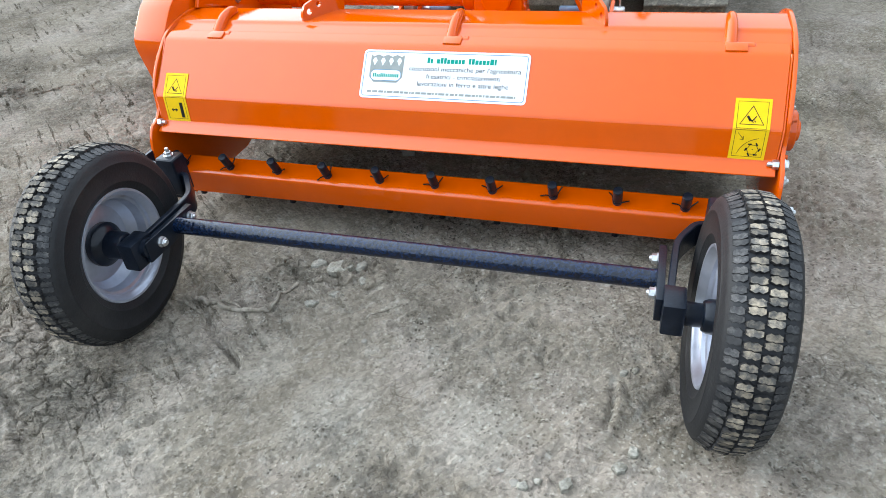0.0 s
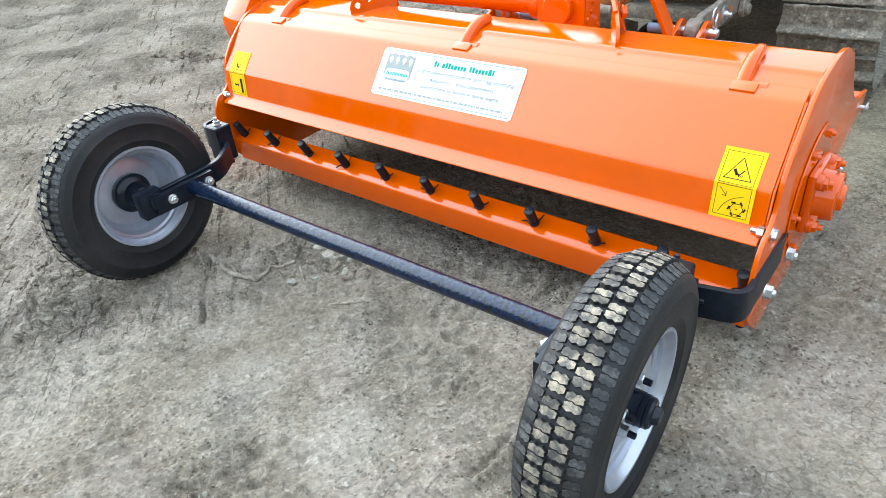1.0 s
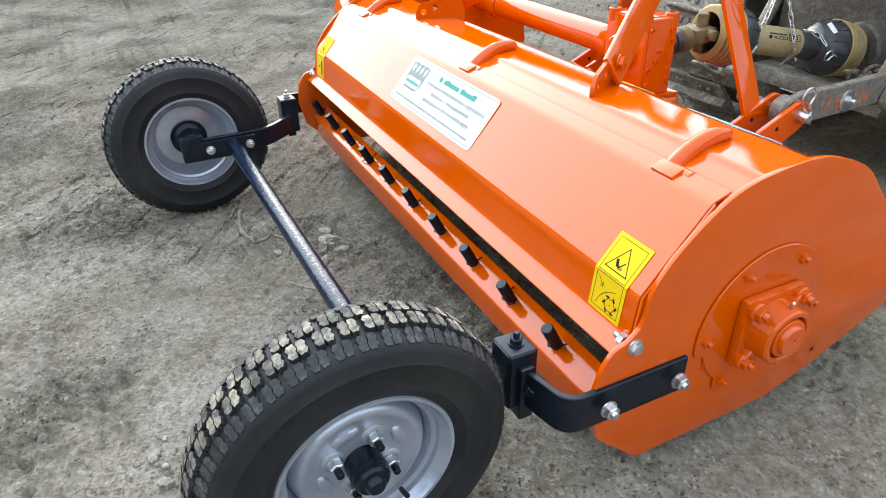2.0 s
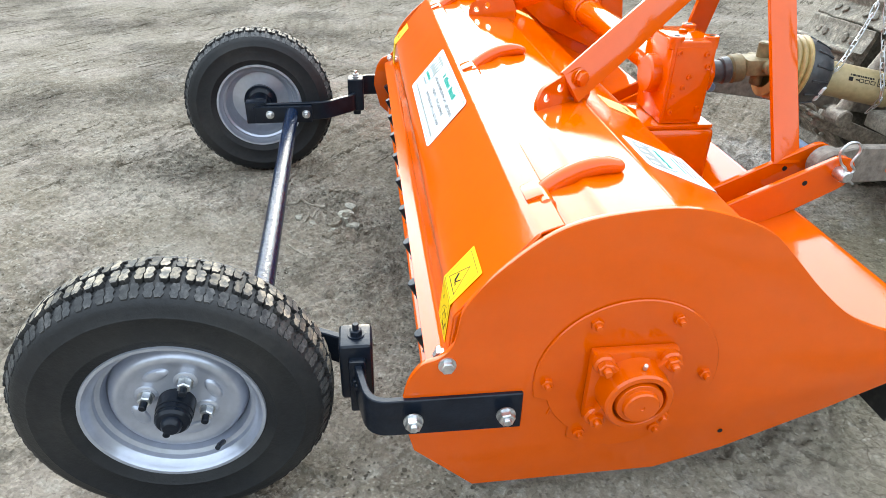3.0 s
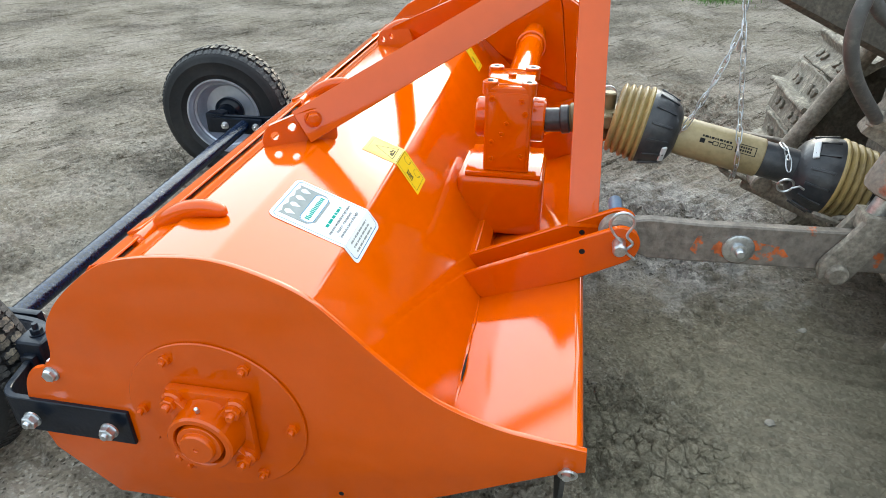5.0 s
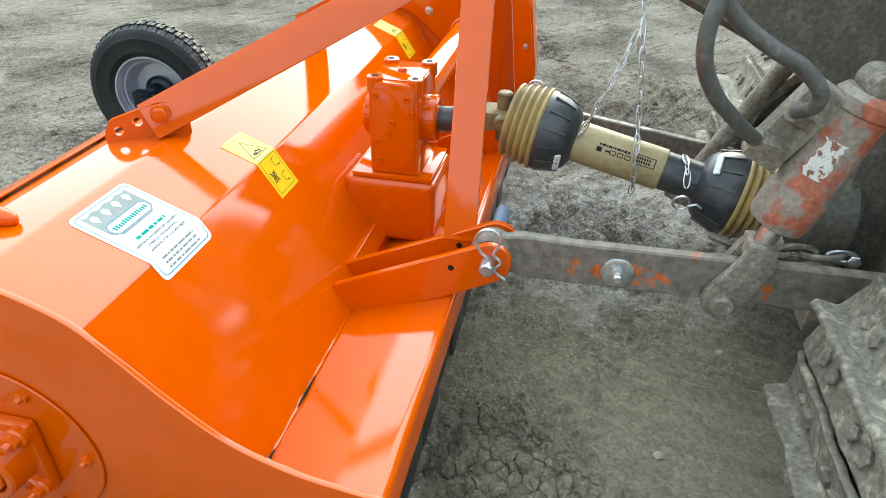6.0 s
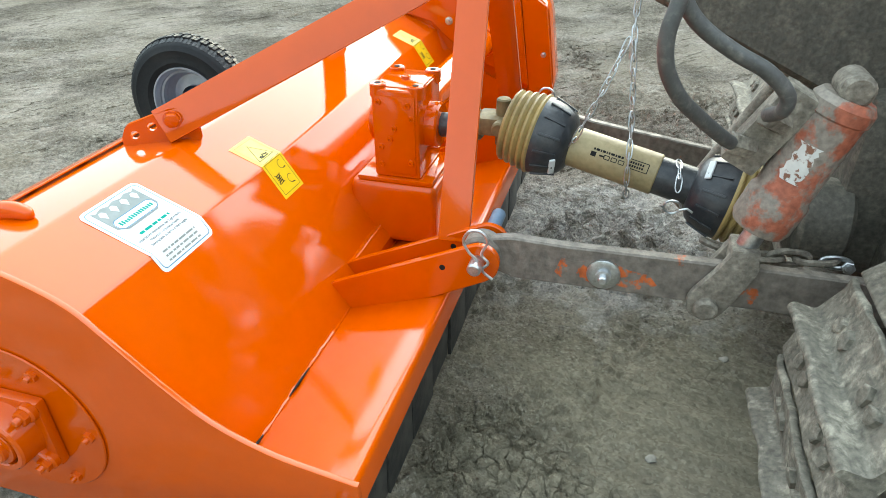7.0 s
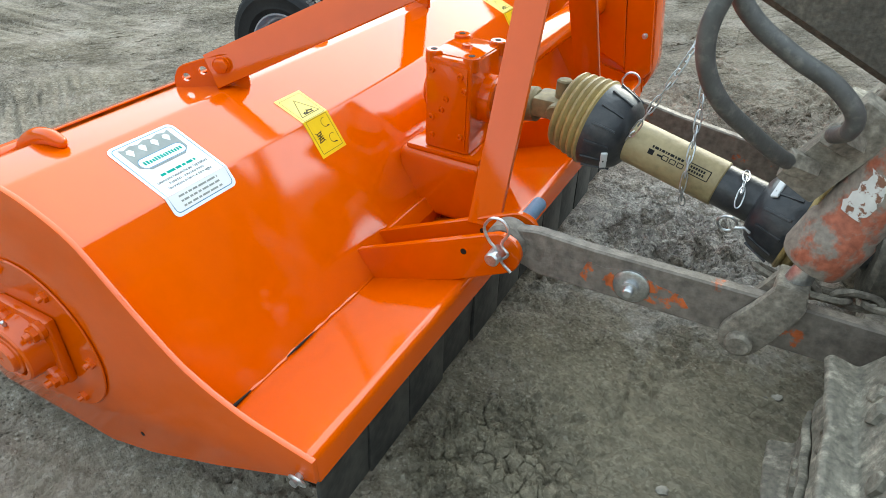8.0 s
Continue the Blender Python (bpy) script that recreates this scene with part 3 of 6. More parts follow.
    for x0, y0, x1, y1, deep in GROOVES:
        L = math.hypot(x1 - x0, y1 - y0)
        u = ((x - x0) * (x1 - x0) + (y - y0) * (y1 - y0)) / L
        if -0.02 < u < L + 0.02:
            v = ((y - y0) * (x1 - x0) - (x - x0) * (y1 - y0)) / L + 0.006 * noise.noise(p * 14.0)
            if abs(v) < 0.04:
                h -= deep * (math.exp(-(v / 0.007) ** 2) - 0.45 * math.exp(-((v - 0.014) / 0.008) ** 2)) * min(1.0, max(0.0, u * 25 + 0.5), max(0.0, (L - u) * 25 + 0.5))
    for wx, wy in ((0.70, -0.616), (-0.65, -0.655)):
        h -= 0.022 * math.exp(-((x - wx) / 0.13) ** 2 - ((y - wy) / 0.2) ** 2)
    flat = min(1.0, max(0.0, (math.hypot(x, y) - 6.0) / 10.0))
    return h * (1 - 0.6 * flat)


# centre x, y, half lengths along and across, turn, height
RUTS = [
    (-1.05, -0.62, 0.45, 0.16, radians(52), 0.012),
    (-0.12, -0.33, 0.32, 0.08, radians(20), 0.016),
    (-0.40, 0.86, 0.30, 0.24, radians(60), 0.026),
    (-1.60, 0.60, 0.60, 0.25, radians(141), 0.013),
    (-1.80, -0.90, 0.70, 0.25, radians(141), 0.015),
    (0.95, 0.10, 0.30, 0.25, radians(100), 0.010),
]
# ends x, y, x, y and depth of lines scored into the clay
GROOVES = [
    (-0.46, -0.65, -0.30, -0.75, 0.014), (0.11, -0.84, 0.11, -0.95, 0.006), (0.02, -0.80, -0.02, -0.93, 0.006), (0.20, -0.63, 0.16, -0.80, 0.005), (0.512, -0.600, 0.506, -0.735, 0.012), (0.522, -0.588, 0.556, -0.680, 0.006), (-0.481, -0.613, -0.296, -0.755, 0.014), (-0.500, -0.770, -0.444, -0.668, 0.012), (-0.516, -0.714, -0.481, -0.650, 0.012),
    (-0.34, -0.80, -0.20, -0.70, 0.007), (-0.45, -0.98, -0.25, -0.82, 0.006), (-0.52, -1.05, -0.38, -0.93, 0.006), (0.30, -0.55, 0.24, -0.78, 0.004),
    (-0.82, -1.29, -0.97, -1.17, 0.012), (-0.63, -1.09, -0.92, -1.02, 0.012), (-0.84, -1.26, -1.01, -1.07, 0.012), (-0.62, -1.06, -0.84, -0.91, 0.012),
    (-1.05, -0.95, -1.22, -0.82, 0.010), (-1.10, -1.12, -1.30, -0.97, 0.010), (-0.95, -0.80, -1.12, -0.66, 0.009), (-1.25, -0.75, -1.40, -0.62, 0.009),
]
# centre x, y, radii, plate size, height
CRUST = [
    (0.46, 0.72, 0.17, 0.17, 0.050, 0.009),
    (-0.25, -0.37, 0.18, 0.05, 0.045, 0.010),
    (-0.70, -0.92, 0.20, 0.14, 0.055, 0.009),
    (-0.45, 0.85, 0.22, 0.20, 0.050, 0.010),
    (0.42, -0.86, 0.05, 0.05, 0.022, 0.012),
]
xs = axis_steps(-2.0, 1.25, 0.0052, 600.0)
ys = axis_steps(-1.55, 1.5, 0.0052, 600.0)
gv = [(x, y, relief(x, y)) for y in ys for x in xs]
nx = len(xs)
gf = [(j * nx + i, j * nx + i + 1, (j + 1) * nx + i + 1, (j + 1) * nx + i) for j in range(len(ys) - 1) for i in range(nx - 1)]
gme = bpy.data.meshes.new("ground")
gme.from_pydata(gv, [], gf)
for p in gme.polygons:
    p.use_smooth = True
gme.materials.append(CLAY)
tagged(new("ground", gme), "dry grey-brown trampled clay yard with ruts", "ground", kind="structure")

# unseen ring of wooded slopes, added so the paint reflects a dark horizon
hv, hf = [], []
for i in range(180):
    a = 2 * math.pi * i / 180
    top = 28.0 + 3.0 * noise.noise(Vector((math.cos(a) * 2.2, math.sin(a) * 2.2, 4.0))) + 0.8 * noise.noise(Vector((math.cos(a) * 14, math.sin(a) * 14, 7.0)))
    for r_, z_ in ((105.0, -0.5), (118.0, top * 0.6), (132.0, top), (175.0, -2.0)):
        hv.append((r_ * math.cos(a), r_ * math.sin(a), z_))
for i in range(180):
    for q in range(3):
        k0, k1 = i * 4 + q, ((i + 1) % 180) * 4 + q
        hf.append((k0, k1, k1 + 1, k0 + 1))
hme = bpy.data.meshes.new("backdrop")
hme.from_pydata(hv, [], hf)
hme.materials.append(HILL)
tagged(new("backdrop", hme), "unseen dark wooded slopes, added far off all round for reflections", "hills", kind="structure")

# ---- flail mower ----
mower = thing("flail_mower", "glossy orange flail mower with trailing wheels, hitched behind a crawler tractor", "flail mower")
PX = 0.800                      # outer face of the side plates
ROT = (0.062, 0.290)            # rotor axis (y, z)

outline = [(-0.281, 0.225), (-0.277, 0.258), (-0.268, 0.290), (-0.250, 0.316), (-0.226, 0.326), (-0.206, 0.350), (-0.198, 0.395),
           (-0.184, 0.425), (-0.152, 0.464), (-0.095, 0.512), (-0.046, 0.535), (0.022, 0.547), (0.090, 0.549), (0.153, 0.534),
           (0.214, 0.507), (0.262, 0.464), (0.317, 0.410), (0.385, 0.356), (0.467, 0.322), (0.545, 0.308)]
edge = [tuple(p) for p in spline(outline, 4)] + [(0.590, 0.302), (0.592, 0.262), (0.553, 0.250), (0.400, 0.172), (0.242, 0.100), (0.133, 0.065), (-0.169, 0.059), (-0.262, 0.147)]
part("side_plate", prism(edge, PX - 0.009, PX, "x", 0.002, 2), ORANGE, mower, "orange steel side plate with rounded top")
part("side_plate", prism(edge, -PX, -PX + 0.009, "x", 0.002, 2), ORANGE, mower)

IN = PX - 0.0095
hood_line = fillet([(-0.100, 0.490), (-0.057, 0.5205), (-0.024, 0.5315), (-0.015, 0.5385), (0.084, 0.5435), (0.214, 0.491), (0.354, 0.284), (0.389, 0.234)], 0.006, 4)
part("hood", strip(hood_line, -0.005, -IN, IN), ORANGE, mower, "folded orange hood sheet")
deck_line = fillet([(0.384, 0.226), (0.580, 0.296), (0.586, 0.252)], 0.010, 6)
part("front_deck", strip(deck_line, 0.005, -IN, IN), ORANGE, mower, "sloping orange front deck with turned-down lip")
flap_line = fillet([(-0.0665, 0.5240), (-0.100, 0.5125), (-0.207, 0.388), (-0.214, 0.318), (-0.243, 0.299)], 0.009, 5)
flap = part("rear_flap", strip(flap_line, 0.004, -0.785, 0.785), ORANGE, mower, "hinged orange rear flap with flared lower lip")
for sx in (1, -1):
    side = [(-0.098, 0.514), (-0.205, 0.388), (-0.212, 0.318), (-0.222, 0.306), (-0.190, 0.305), (-0.180, 0.38), (-0.09, 0.49)]
    part("end_strip", prism(side, min(sx * 0.7855, sx * 0.790), max(sx * 0.7855, sx * 0.790), "x", 0.001), ORANGE, flap)
# weld bead under the hood's front edge
rng = random.Random(4)
bead = []
for i in range(90):
    x = -0.78 + 1.56 * i / 89
    bead.append((x, 0.388 + rng.uniform(-0.001, 0.001), 0.234 + rng.uniform(-0.001, 0.0012)))
part("weld_seam", pipe(bead, [rng.uniform(0.0012, 0.0042) for _ in bead], 6), ORANGE, mower)

# black wires stand in for the shade inside gaps in the seam
part("seam_gap", pipe([(0.775, 0.3905, 0.2375), (0.74, 0.3907, 0.2378), (0.705, 0.3905, 0.2376)], [0.0015, 0.0032, 0.0012], 6), INK, mower)
part("seam_gap", pipe([(0.62, 0.3905, 0.2376), (0.59, 0.3907, 0.2378), (0.55, 0.3905, 0.2376)], [0.001, 0.0024, 0.001], 6), INK, mower)

# rotor with flails, seen dark under the hood
rotor = part("rotor", moved(rod((-0.76, 0, 0), (0.76, 0, 0), 0.062, 24), Matrix.Translation((0, *ROT))), DARK, mower, "dark steel flail rotor")
flail_bm = box(-0.02, 0.02, -0.006, 0.006, 0.06, 0.155, 0.003)
fl = None
for i in range(16):
    m = pose(-0.70 + i * 1.40 / 15, ROT[0], ROT[1], 47.0 + i * 137.5, 0, 0)
    if fl is None:
        fl = part("flail", flail_bm, DARK, rotor, at=m)
    else:
        again(fl, m)

# rear bar with its row of tines
bar_line = fillet([(-0.186, 0.200), (-0.238, 0.172), (-0.226, 0.102)], 0.006, 4)
part("rear_bar", strip(bar_line, 0.005, -IN, IN), ORANGE, mower, "orange folded rear bar holding a row of tines")
TILT_N = Vector((0, -0.474, 0.880))
tine = clip = None
for k in range(11):
    x = -0.757 + 0.153 * k
    base = Vector((x, -0.214, 0.186))
    if tine is None:
        bm = bmesh.new()
        rod((0, 0, -0.012), (0, 0, 0.052), 0.0115, 16, chamfer=0.0015, bm=bm)
        pipe([(0, 0, -0.01), (0, 0.0, -0.06), (0, -0.008, -0.10), (0, -0.026, -0.125)], 0.009, 8, bm=bm)
        tine = part("tine", bm, BLACK, mower, "black steel tine with wire clip", at=aim(base, TILT_N))
        cl = pipe(spline([(-0.030, 0.008, 0.002), (-0.014, 0.000, 0.010), (0.0, -0.014, 0.012), (0.013, 0.0, 0.010), (0.026, 0.010, 0.016)], 5), 0.0018, 6)
        clip = part("wire_clip", cl, BLACK, tine, at=aim(base, TILT_N, 20))
    else:
        t2 = again(tine, aim(base, TILT_N), mower)
        again(clip, aim(base, TILT_N, rng.uniform(-40, 60)), t2)

# hinge handles along the flap's upper edge
hook = knuckle = None
for x in (-0.640, 0.030, 0.668):
    if hook is None:
        line = spline([(0, -0.076, 0.500), (0, -0.060, 0.515), (0, -0.038, 0.532), (0, -0.012, 0.545), (0, 0.014, 0.551), (0, 0.036, 0.5500), (0, 0.051, 0.5475)], 6)
        ks = np.linspace(0, 1, len(line))
        bm = pipe(line, [float(np.interp(k, (0, 0.05, 0.2, 0.5, 0.75, 0.92, 0.98, 1), (0.0100, 0.0150, 0.0172, 0.0160, 0.0135, 0.0100, 0.0060, 0.0015))) for k in ks], 14)
        hook = part("hinge_hook", moved(bm, Matrix.Diagonal((0.85, 1, 1, 1))), ORANGE, mower, "curved orange hinge hook", at=pose(x, 0, 0))
        # barrel beside the hook, with a welded foot on the flap
        kb = rod((-0.014, -0.070, 0.514), (0.050, -0.070, 0.514), 0.0115, 18, chamfer=0.003)
        rod((0.046, -0.070, 0.514), (0.056, -0.070, 0.514), 0.0085, 14, chamfer=0.002, bm=kb)
        join(kb, moved(box(-0.012, 0.034, -0.013, 0.013, -0.004, 0.006, 0.003, 2), Matrix.Translation((0, -0.084, 0.5170)) @ pose(0, 0, 0, 22, 0, 0)))
        knuckle = part("hinge_knuckle", kb, ORANGE, hook, at=pose(x, 0, 0))
    else:
        h2 = again(hook, pose(x, 0, 0), mower)
        again(knuckle, pose(x, 0, 0), h2)


# right bearing: cover disc, square housing, boss, cap, bolts
BRG = (0.051, 0.272)            # bearing centre (y, z)
disc_pts = []
for i in range(64):
    a = 2 * math.pi * i / 64
    r = 0.140 if not 3.35 < a < 4.05 else 0.122
    disc_pts.append((BRG[0] + r * math.cos(a), BRG[1] + r * math.sin(a)))
for sx in (1,):
    disc = part("bearing_cover", prism(disc_pts, PX + 0.0005, PX + 0.0045, "x", 0.0015), ORANGE, mower, "round orange bearing cover plate")
    hous = box(PX + 0.0047, PX + 0.022, BRG[0] - 0.064, BRG[0] + 0.064, BRG[1] - 0.064, BRG[1] + 0.064, 0.006)
    for sy, sz in ((1, 1), (1, -1), (-1, 1), (-1, -1)):
        rod((PX + 0.018, BRG[0] + sy * 0.049, BRG[1] + sz * 0.049), (PX + 0.032, BRG[0] + sy * 0.049, BRG[1] + sz * 0.049), 0.016, 16, chamfer=0.003, bm=hous)
        bar((PX + 0.026, BRG[0] + sy * 0.049, BRG[1] + sz * 0.049), (PX + 0.028, BRG[0] + sy * 0.020, BRG[1] + sz * 0.020), 0.024, 0.018, (1, 0, 0), 0.004, bm=hous)
    part("bearing_housing", hous, ORANGE, disc, "square cast bearing housing")
    prof = [(0.0, 0.026), (0.038, 0.026), (0.0385, 0.024), (0.0385, 0.046), (0.040, 0.048), (0.047, 0.048), (0.050, 0.045), (0.052, 0.024), (0.055, 0.004), (0, 0.004)]
    part("bearing_boss", moved(lathe(prof, 40), aim((PX + 0.010, *BRG), (1, 0, 0))), ORANGE, disc)
    cap_prof = [(0, 0.056), (0.003, 0.056), (0.004, 0.058), (0.024, 0.058), (0.026, 0.056), (0.027, 0.050), (0.0335, 0.049), (0.0345, 0.047), (0.0345, 0.02), (0, 0.02)]
    part("shaft_cap", moved(lathe(cap_prof, 32), aim((PX + 0.010, *BRG), (1, 0, 0))), ORANGE, disc)
    run = spline([(PX + 0.001, BRG[0] - 0.118, BRG[1] - 0.012), (PX + 0.001, BRG[0] - 0.108, BRG[1] - 0.030), (PX + 0.001, BRG[0] - 0.106, BRG[1] - 0.048), (PX + 0.001, BRG[0] - 0.112, BRG[1] - 0.066)], 5)
    part("paint_run", pipe(run, 0.0018, 8), ORANGE, disc)
    hb = None
    for sy, sz in ((1, 1), (1, -1), (-1, 1), (-1, -1)):
        m = aim((PX + 0.031, BRG[0] + sy * 0.049, BRG[1] + sz * 0.049), (1, 0, 0), 15 * sy)
        if hb is None:
            hb = part("bolt", hexhead(0.012, 0.010, 0.008), ORANGE, disc, at=m)
        else:
            again(hb, m)
    sb = None
    for i in range(6):
        a = radians(60 * i)
        m = aim((PX + 0.0042, BRG[0] + 0.120 * math.cos(a), BRG[1] + 0.120 * math.sin(a)), (1, 0, 0), i * 17)
        if sb is None:
            sb = part("bolt", hexhead(0.0095, 0.007, 0.007), ORANGE, disc, at=m)
        else:
            again(sb, m)
    part("grease_nipple", rod((PX + 0.045, BRG[0] + 0.002, BRG[1] + 0.052), (PX + 0.048, BRG[0] + 0.002, BRG[1] + 0.062), 0.0032, 10, chamfer=0.001), ZINC, disc)
for a, z in ((0.232, 0.140), (-0.262, 0.247)):
    # black disc in place of the shade inside a drilled hole
    part("plate_hole", rod((PX - 0.001, a, z), (PX + 0.0006, a, z), 0.0042, 12), INK, mower)

# bolts that hold the flap's ends to the side plates
fb = part("flap_bolt", hexhead(0.0105, 0.008, 0, 0.013), ZINC, mower, "zinc-plated hexagon bolt", at=aim((PX, -0.215, 0.314), (1, 0, 0)))
again(fb, aim((-PX, -0.215, 0.314), (-1, 0, 0)))
fn = part("flap_nut", hexhead(0.0105, 0.012, 0.010), ZINC, mower, at=aim((0.789, -0.2235, 0.318), (-1, 0, 0)))
again(fn, aim((-0.789, -0.2235, 0.318), (1, 0, 0)))

# top brackets, braces and A-frame
for sx in (1, -1):
    # the bracket stands turned inwards, in line with its brace
    T_ = Matrix.Translation((sx * 0.366, 0.040, 0)) @ pose(0, 0, 0, 0, 0, sx * 30)
    br = [(-0.060, 0.524), (-0.064, 0.552), (-0.052, 0.577), (0.028, 0.602), (0.062, 0.600), (0.074, 0.570), (0.074, 0.538)]
    plate_bm = drilled(fillet(br, 0.008, 3, True), [(-0.040, 0.558, 0.0078), (-0.008, 0.571, 0.0078)], -0.004, 0.004)
    part("brace_bracket", moved(plate_bm, T_), ORANGE, mower, "drilled orange brace bracket")
    p0, p1 = T_ @ Vector((sx * 0.0092, 0.008, 0.570)), Vector((sx * 0.040, 0.520, 0.815))
    brace = part("brace", bar(p0, p1, 0.064, 0.009, (sx * 0.81, 0.58, 0.50), 0.002), ORANGE, mower, "flat orange brace up to the mast")
    part("brace_bolt", moved(hexhead(0.0135, 0.009, 0, 0.016), T_ @ aim((sx * 0.0135, 0.030, 0.585), (sx, 0, 0))), ORANGE, brace)
    part("mast_upright", bar((sx * 0.292, 0.576, 0.372), (sx * 0.035, 0.552, 0.900), 0.058, 0.012, (1, 0, 0.47), 0.002), ORANGE, mower, "flat orange mast upright leaning inwards")
part("mast_head", box(-0.06, 0.06, 0.52, 0.585, 0.885, 0.93, 0.004), ORANGE, mower)

# lower hitch lugs in pairs, with pin and spring clip
for sx in (1, -1):
    for k, X in enumerate((0.362, 0.288)):
        lug = [(0.348, 0.284), (0.640, 0.420), (0.668, 0.412), (0.680, 0.388), (0.672, 0.358), (0.655, 0.345), (0.556, 0.292), (0.392, 0.230)]
        lo, hi = sorted((sx * X - 0.006, sx * X + 0.006))
        lp = part("hitch_lug", prism(fillet(lug, 0.012, 3, True), lo, hi, "x", 0.002), ORANGE, mower, "orange drilled hitch lug plate")
        # black disc for the hole's dark inside; the lug itself is solid
        part("lug_hole", rod((lo - 0.0006, 0.576, 0.362), (hi + 0.0006, 0.576, 0.362), 0.0056, 14), INK, lp)
    pin = part("hitch_pin", rod((sx * 0.262, 0.640, 0.386), (sx * 0.400, 0.640, 0.386), 0.0125, 20, chamfer=0.003), ZINC, mower, "bright steel hitch pin with spring clip")
    part("pin_sleeve", rod((sx * 0.190, 0.640, 0.386), (sx * 0.262, 0.640, 0.386), 0.0135, 18, chamfer=0.003), PINBLUE, pin, "blue-grey pin sleeve")
    ring = [(0.0, 0.0, -0.022), (0.0, 0.004, 0.004), (0.0, -0.012, 0.020), (0, -0.022, 0.042), (0, -0.010, 0.062), (0, 0.010, 0.062), (0, 0.020, 0.045), (0, 0.010, 0.020), (0, 0.022, 0.004), (0, 0.012, -0.012), (0, 0.030, -0.028)]
    part("spring_clip", pipe([Vector((sx * 0.384, 0.640, 0.392)) + p for p in spline(ring, 5)], 0.0026, 8), ZINC, pin)
# cross box joining the lugs under the gearbox
part("lug_gusset", prism([(0.352, 0.282), (0.388, 0.232), (0.388, 0.262), (0.366, 0.288)], -0.290, 0.290, "x", 0.002), ORANGE, mower)

# gearbox on its pedestal, drive tube to the belt side
GX = 0.048
ped = box(GX - 0.088, GX + 0.088, 0.300, 0.492, 0.250, 0.392, 0.018, 4)
pedestal = part("gearbox_pedestal", ped, ORANGE, mower, "folded orange gearbox pedestal")
part("base_flange", box(GX - 0.082, GX + 0.082, 0.318, 0.484, 0.392, 0.402, 0.002), ORANGE, pedestal)
gb = box(GX - 0.074, GX + 0.074, 0.356, 0.456, 0.402, 0.590, 0.007, 3)
bosses = []
for sx in (-1, 1):
    for sy in (-1, 1):
        bosses.append(rod((GX + sx * 0.058, 0.406 + sy * 0.040, 0.570), (GX + sx * 0.058, 0.406 + sy * 0.040, 0.598), 0.0165, 18, chamfer=0.002))
gearbox = part("gearbox", gb, ORANGE, mower, "orange cast gearbox with bolted cover")
part("gearbox_side_cover", box(GX + 0.0735, GX + 0.077, 0.364, 0.448, 0.414, 0.578, 0.0015), ORANGE, gearbox)
part("gearbox_lid", box(GX - 0.058, GX + 0.058, 0.358, 0.454, 0.5875, 0.592, 0.002), ORANGE, gearbox)
for bm in bosses:
    part("bolt_boss", bm, ORANGE, gearbox)
part("filler_plug", moved(hexhead(0.010, 0.007), Matrix.Translation((GX, 0.406, 0.592))), ORANGE, gearbox)
part("shaft_boss", rod((GX, 0.452, 0.500), (GX, 0.482, 0.500), 0.048, 28, chamfer=0.004), ORANGE, gearbox)
part("shaft_boss", rod((GX, 0.360, 0.500), (GX, 0.332, 0.500), 0.044, 28, chamfer=0.004), ORANGE, gearbox)
pb = None
for y, z, r in ((0.434, 0.562, 0.0065), (0.404, 0.512, 0.005), (0.394, 0.488, 0.005), (0.374, 0.432, 0.0065), (0.438, 0.440, 0.005), (0.372, 0.565, 0.005), (0.442, 0.535, 0.005), (0.374, 0.470, 0.005)):
    m = aim((GX + 0.0765, y, z), (1, 0, 0))
    if pb is None:
        pb = part("plug", lathe([(0, 0.002), (0.0026, 0.002), (0.003, 0.005), (0.006, 0.005), (0.0068, 0.0), (0, 0)], 14), ORANGE, gearbox, at=m)
    else:
        again(pb, m)
for sx in (-1, 1):
    for sy in (-1, 1):
        # shade of each bolt hole, put in as a black disc
        part("bolt_hole", rod((GX + sx * 0.058, 0.406 + sy * 0.040, 0.5965), (GX + sx * 0.058, 0.406 + sy * 0.040, 0.5986), 0.0065, 12), INK, gearbox)
tube_bm = rod((GX - 0.07, 0.406, 0.500), (-0.775, 0.406, 0.500), 0.038, 28)
rod((GX - 0.072, 0.406, 0.500), (GX - 0.110, 0.406, 0.500), 0.050, 28, chamfer=0.004, bm=tube_bm)
rod((-0.62, 0.406, 0.500), (-0.66, 0.406, 0.500), 0.046, 24, chamfer=0.004, bm=tube_bm)
part("drive_tube", tube_bm, ORANGE, mower, "orange tube of the cross drive shaft")

# belt drive on the far side: carrier plate and cover
cov = [(-0.10, 0.500), (-0.02, 0.585), (0.12, 0.640), (0.30, 0.655), (0.48, 0.640), (0.575, 0.580), (0.610, 0.330), (0.590, 0.262), (0.40, 0.20), (0.10, 0.20), (-0.06, 0.32)]
belt = part("belt_cover", prism(fillet(cov, 0.03, 3, True), -0.905, -0.8005, "x", 0.006, 2), ORANGE, mower, "tall orange belt drive cover")
inner = [(0.06, 0.548), (0.12, 0.636), (0.30, 0.651), (0.475, 0.636), (0.490, 0.585), (0.528, 0.330), (0.30, 0.43), (0.20, 0.515)]
part("carrier_plate", prism(inner, -0.790, -0.778, "x", 0.002), ORANGE, belt)
outer = [(0.478, 0.634), (0.570, 0.578), (0.606, 0.330), (0.585, 0.300), (0.529, 0.316), (0.492, 0.585)]
part("carrier_plate", prism(outer, -0.7995, -0.784, "x", 0.002), ORANGE, belt)
cb = part("cover_bolt", hexhead(0.0105, 0.008, 0.004, 0.013), ZINC, belt, at=aim((-0.778, 0.262, 0.520), (1, 0, 0)))
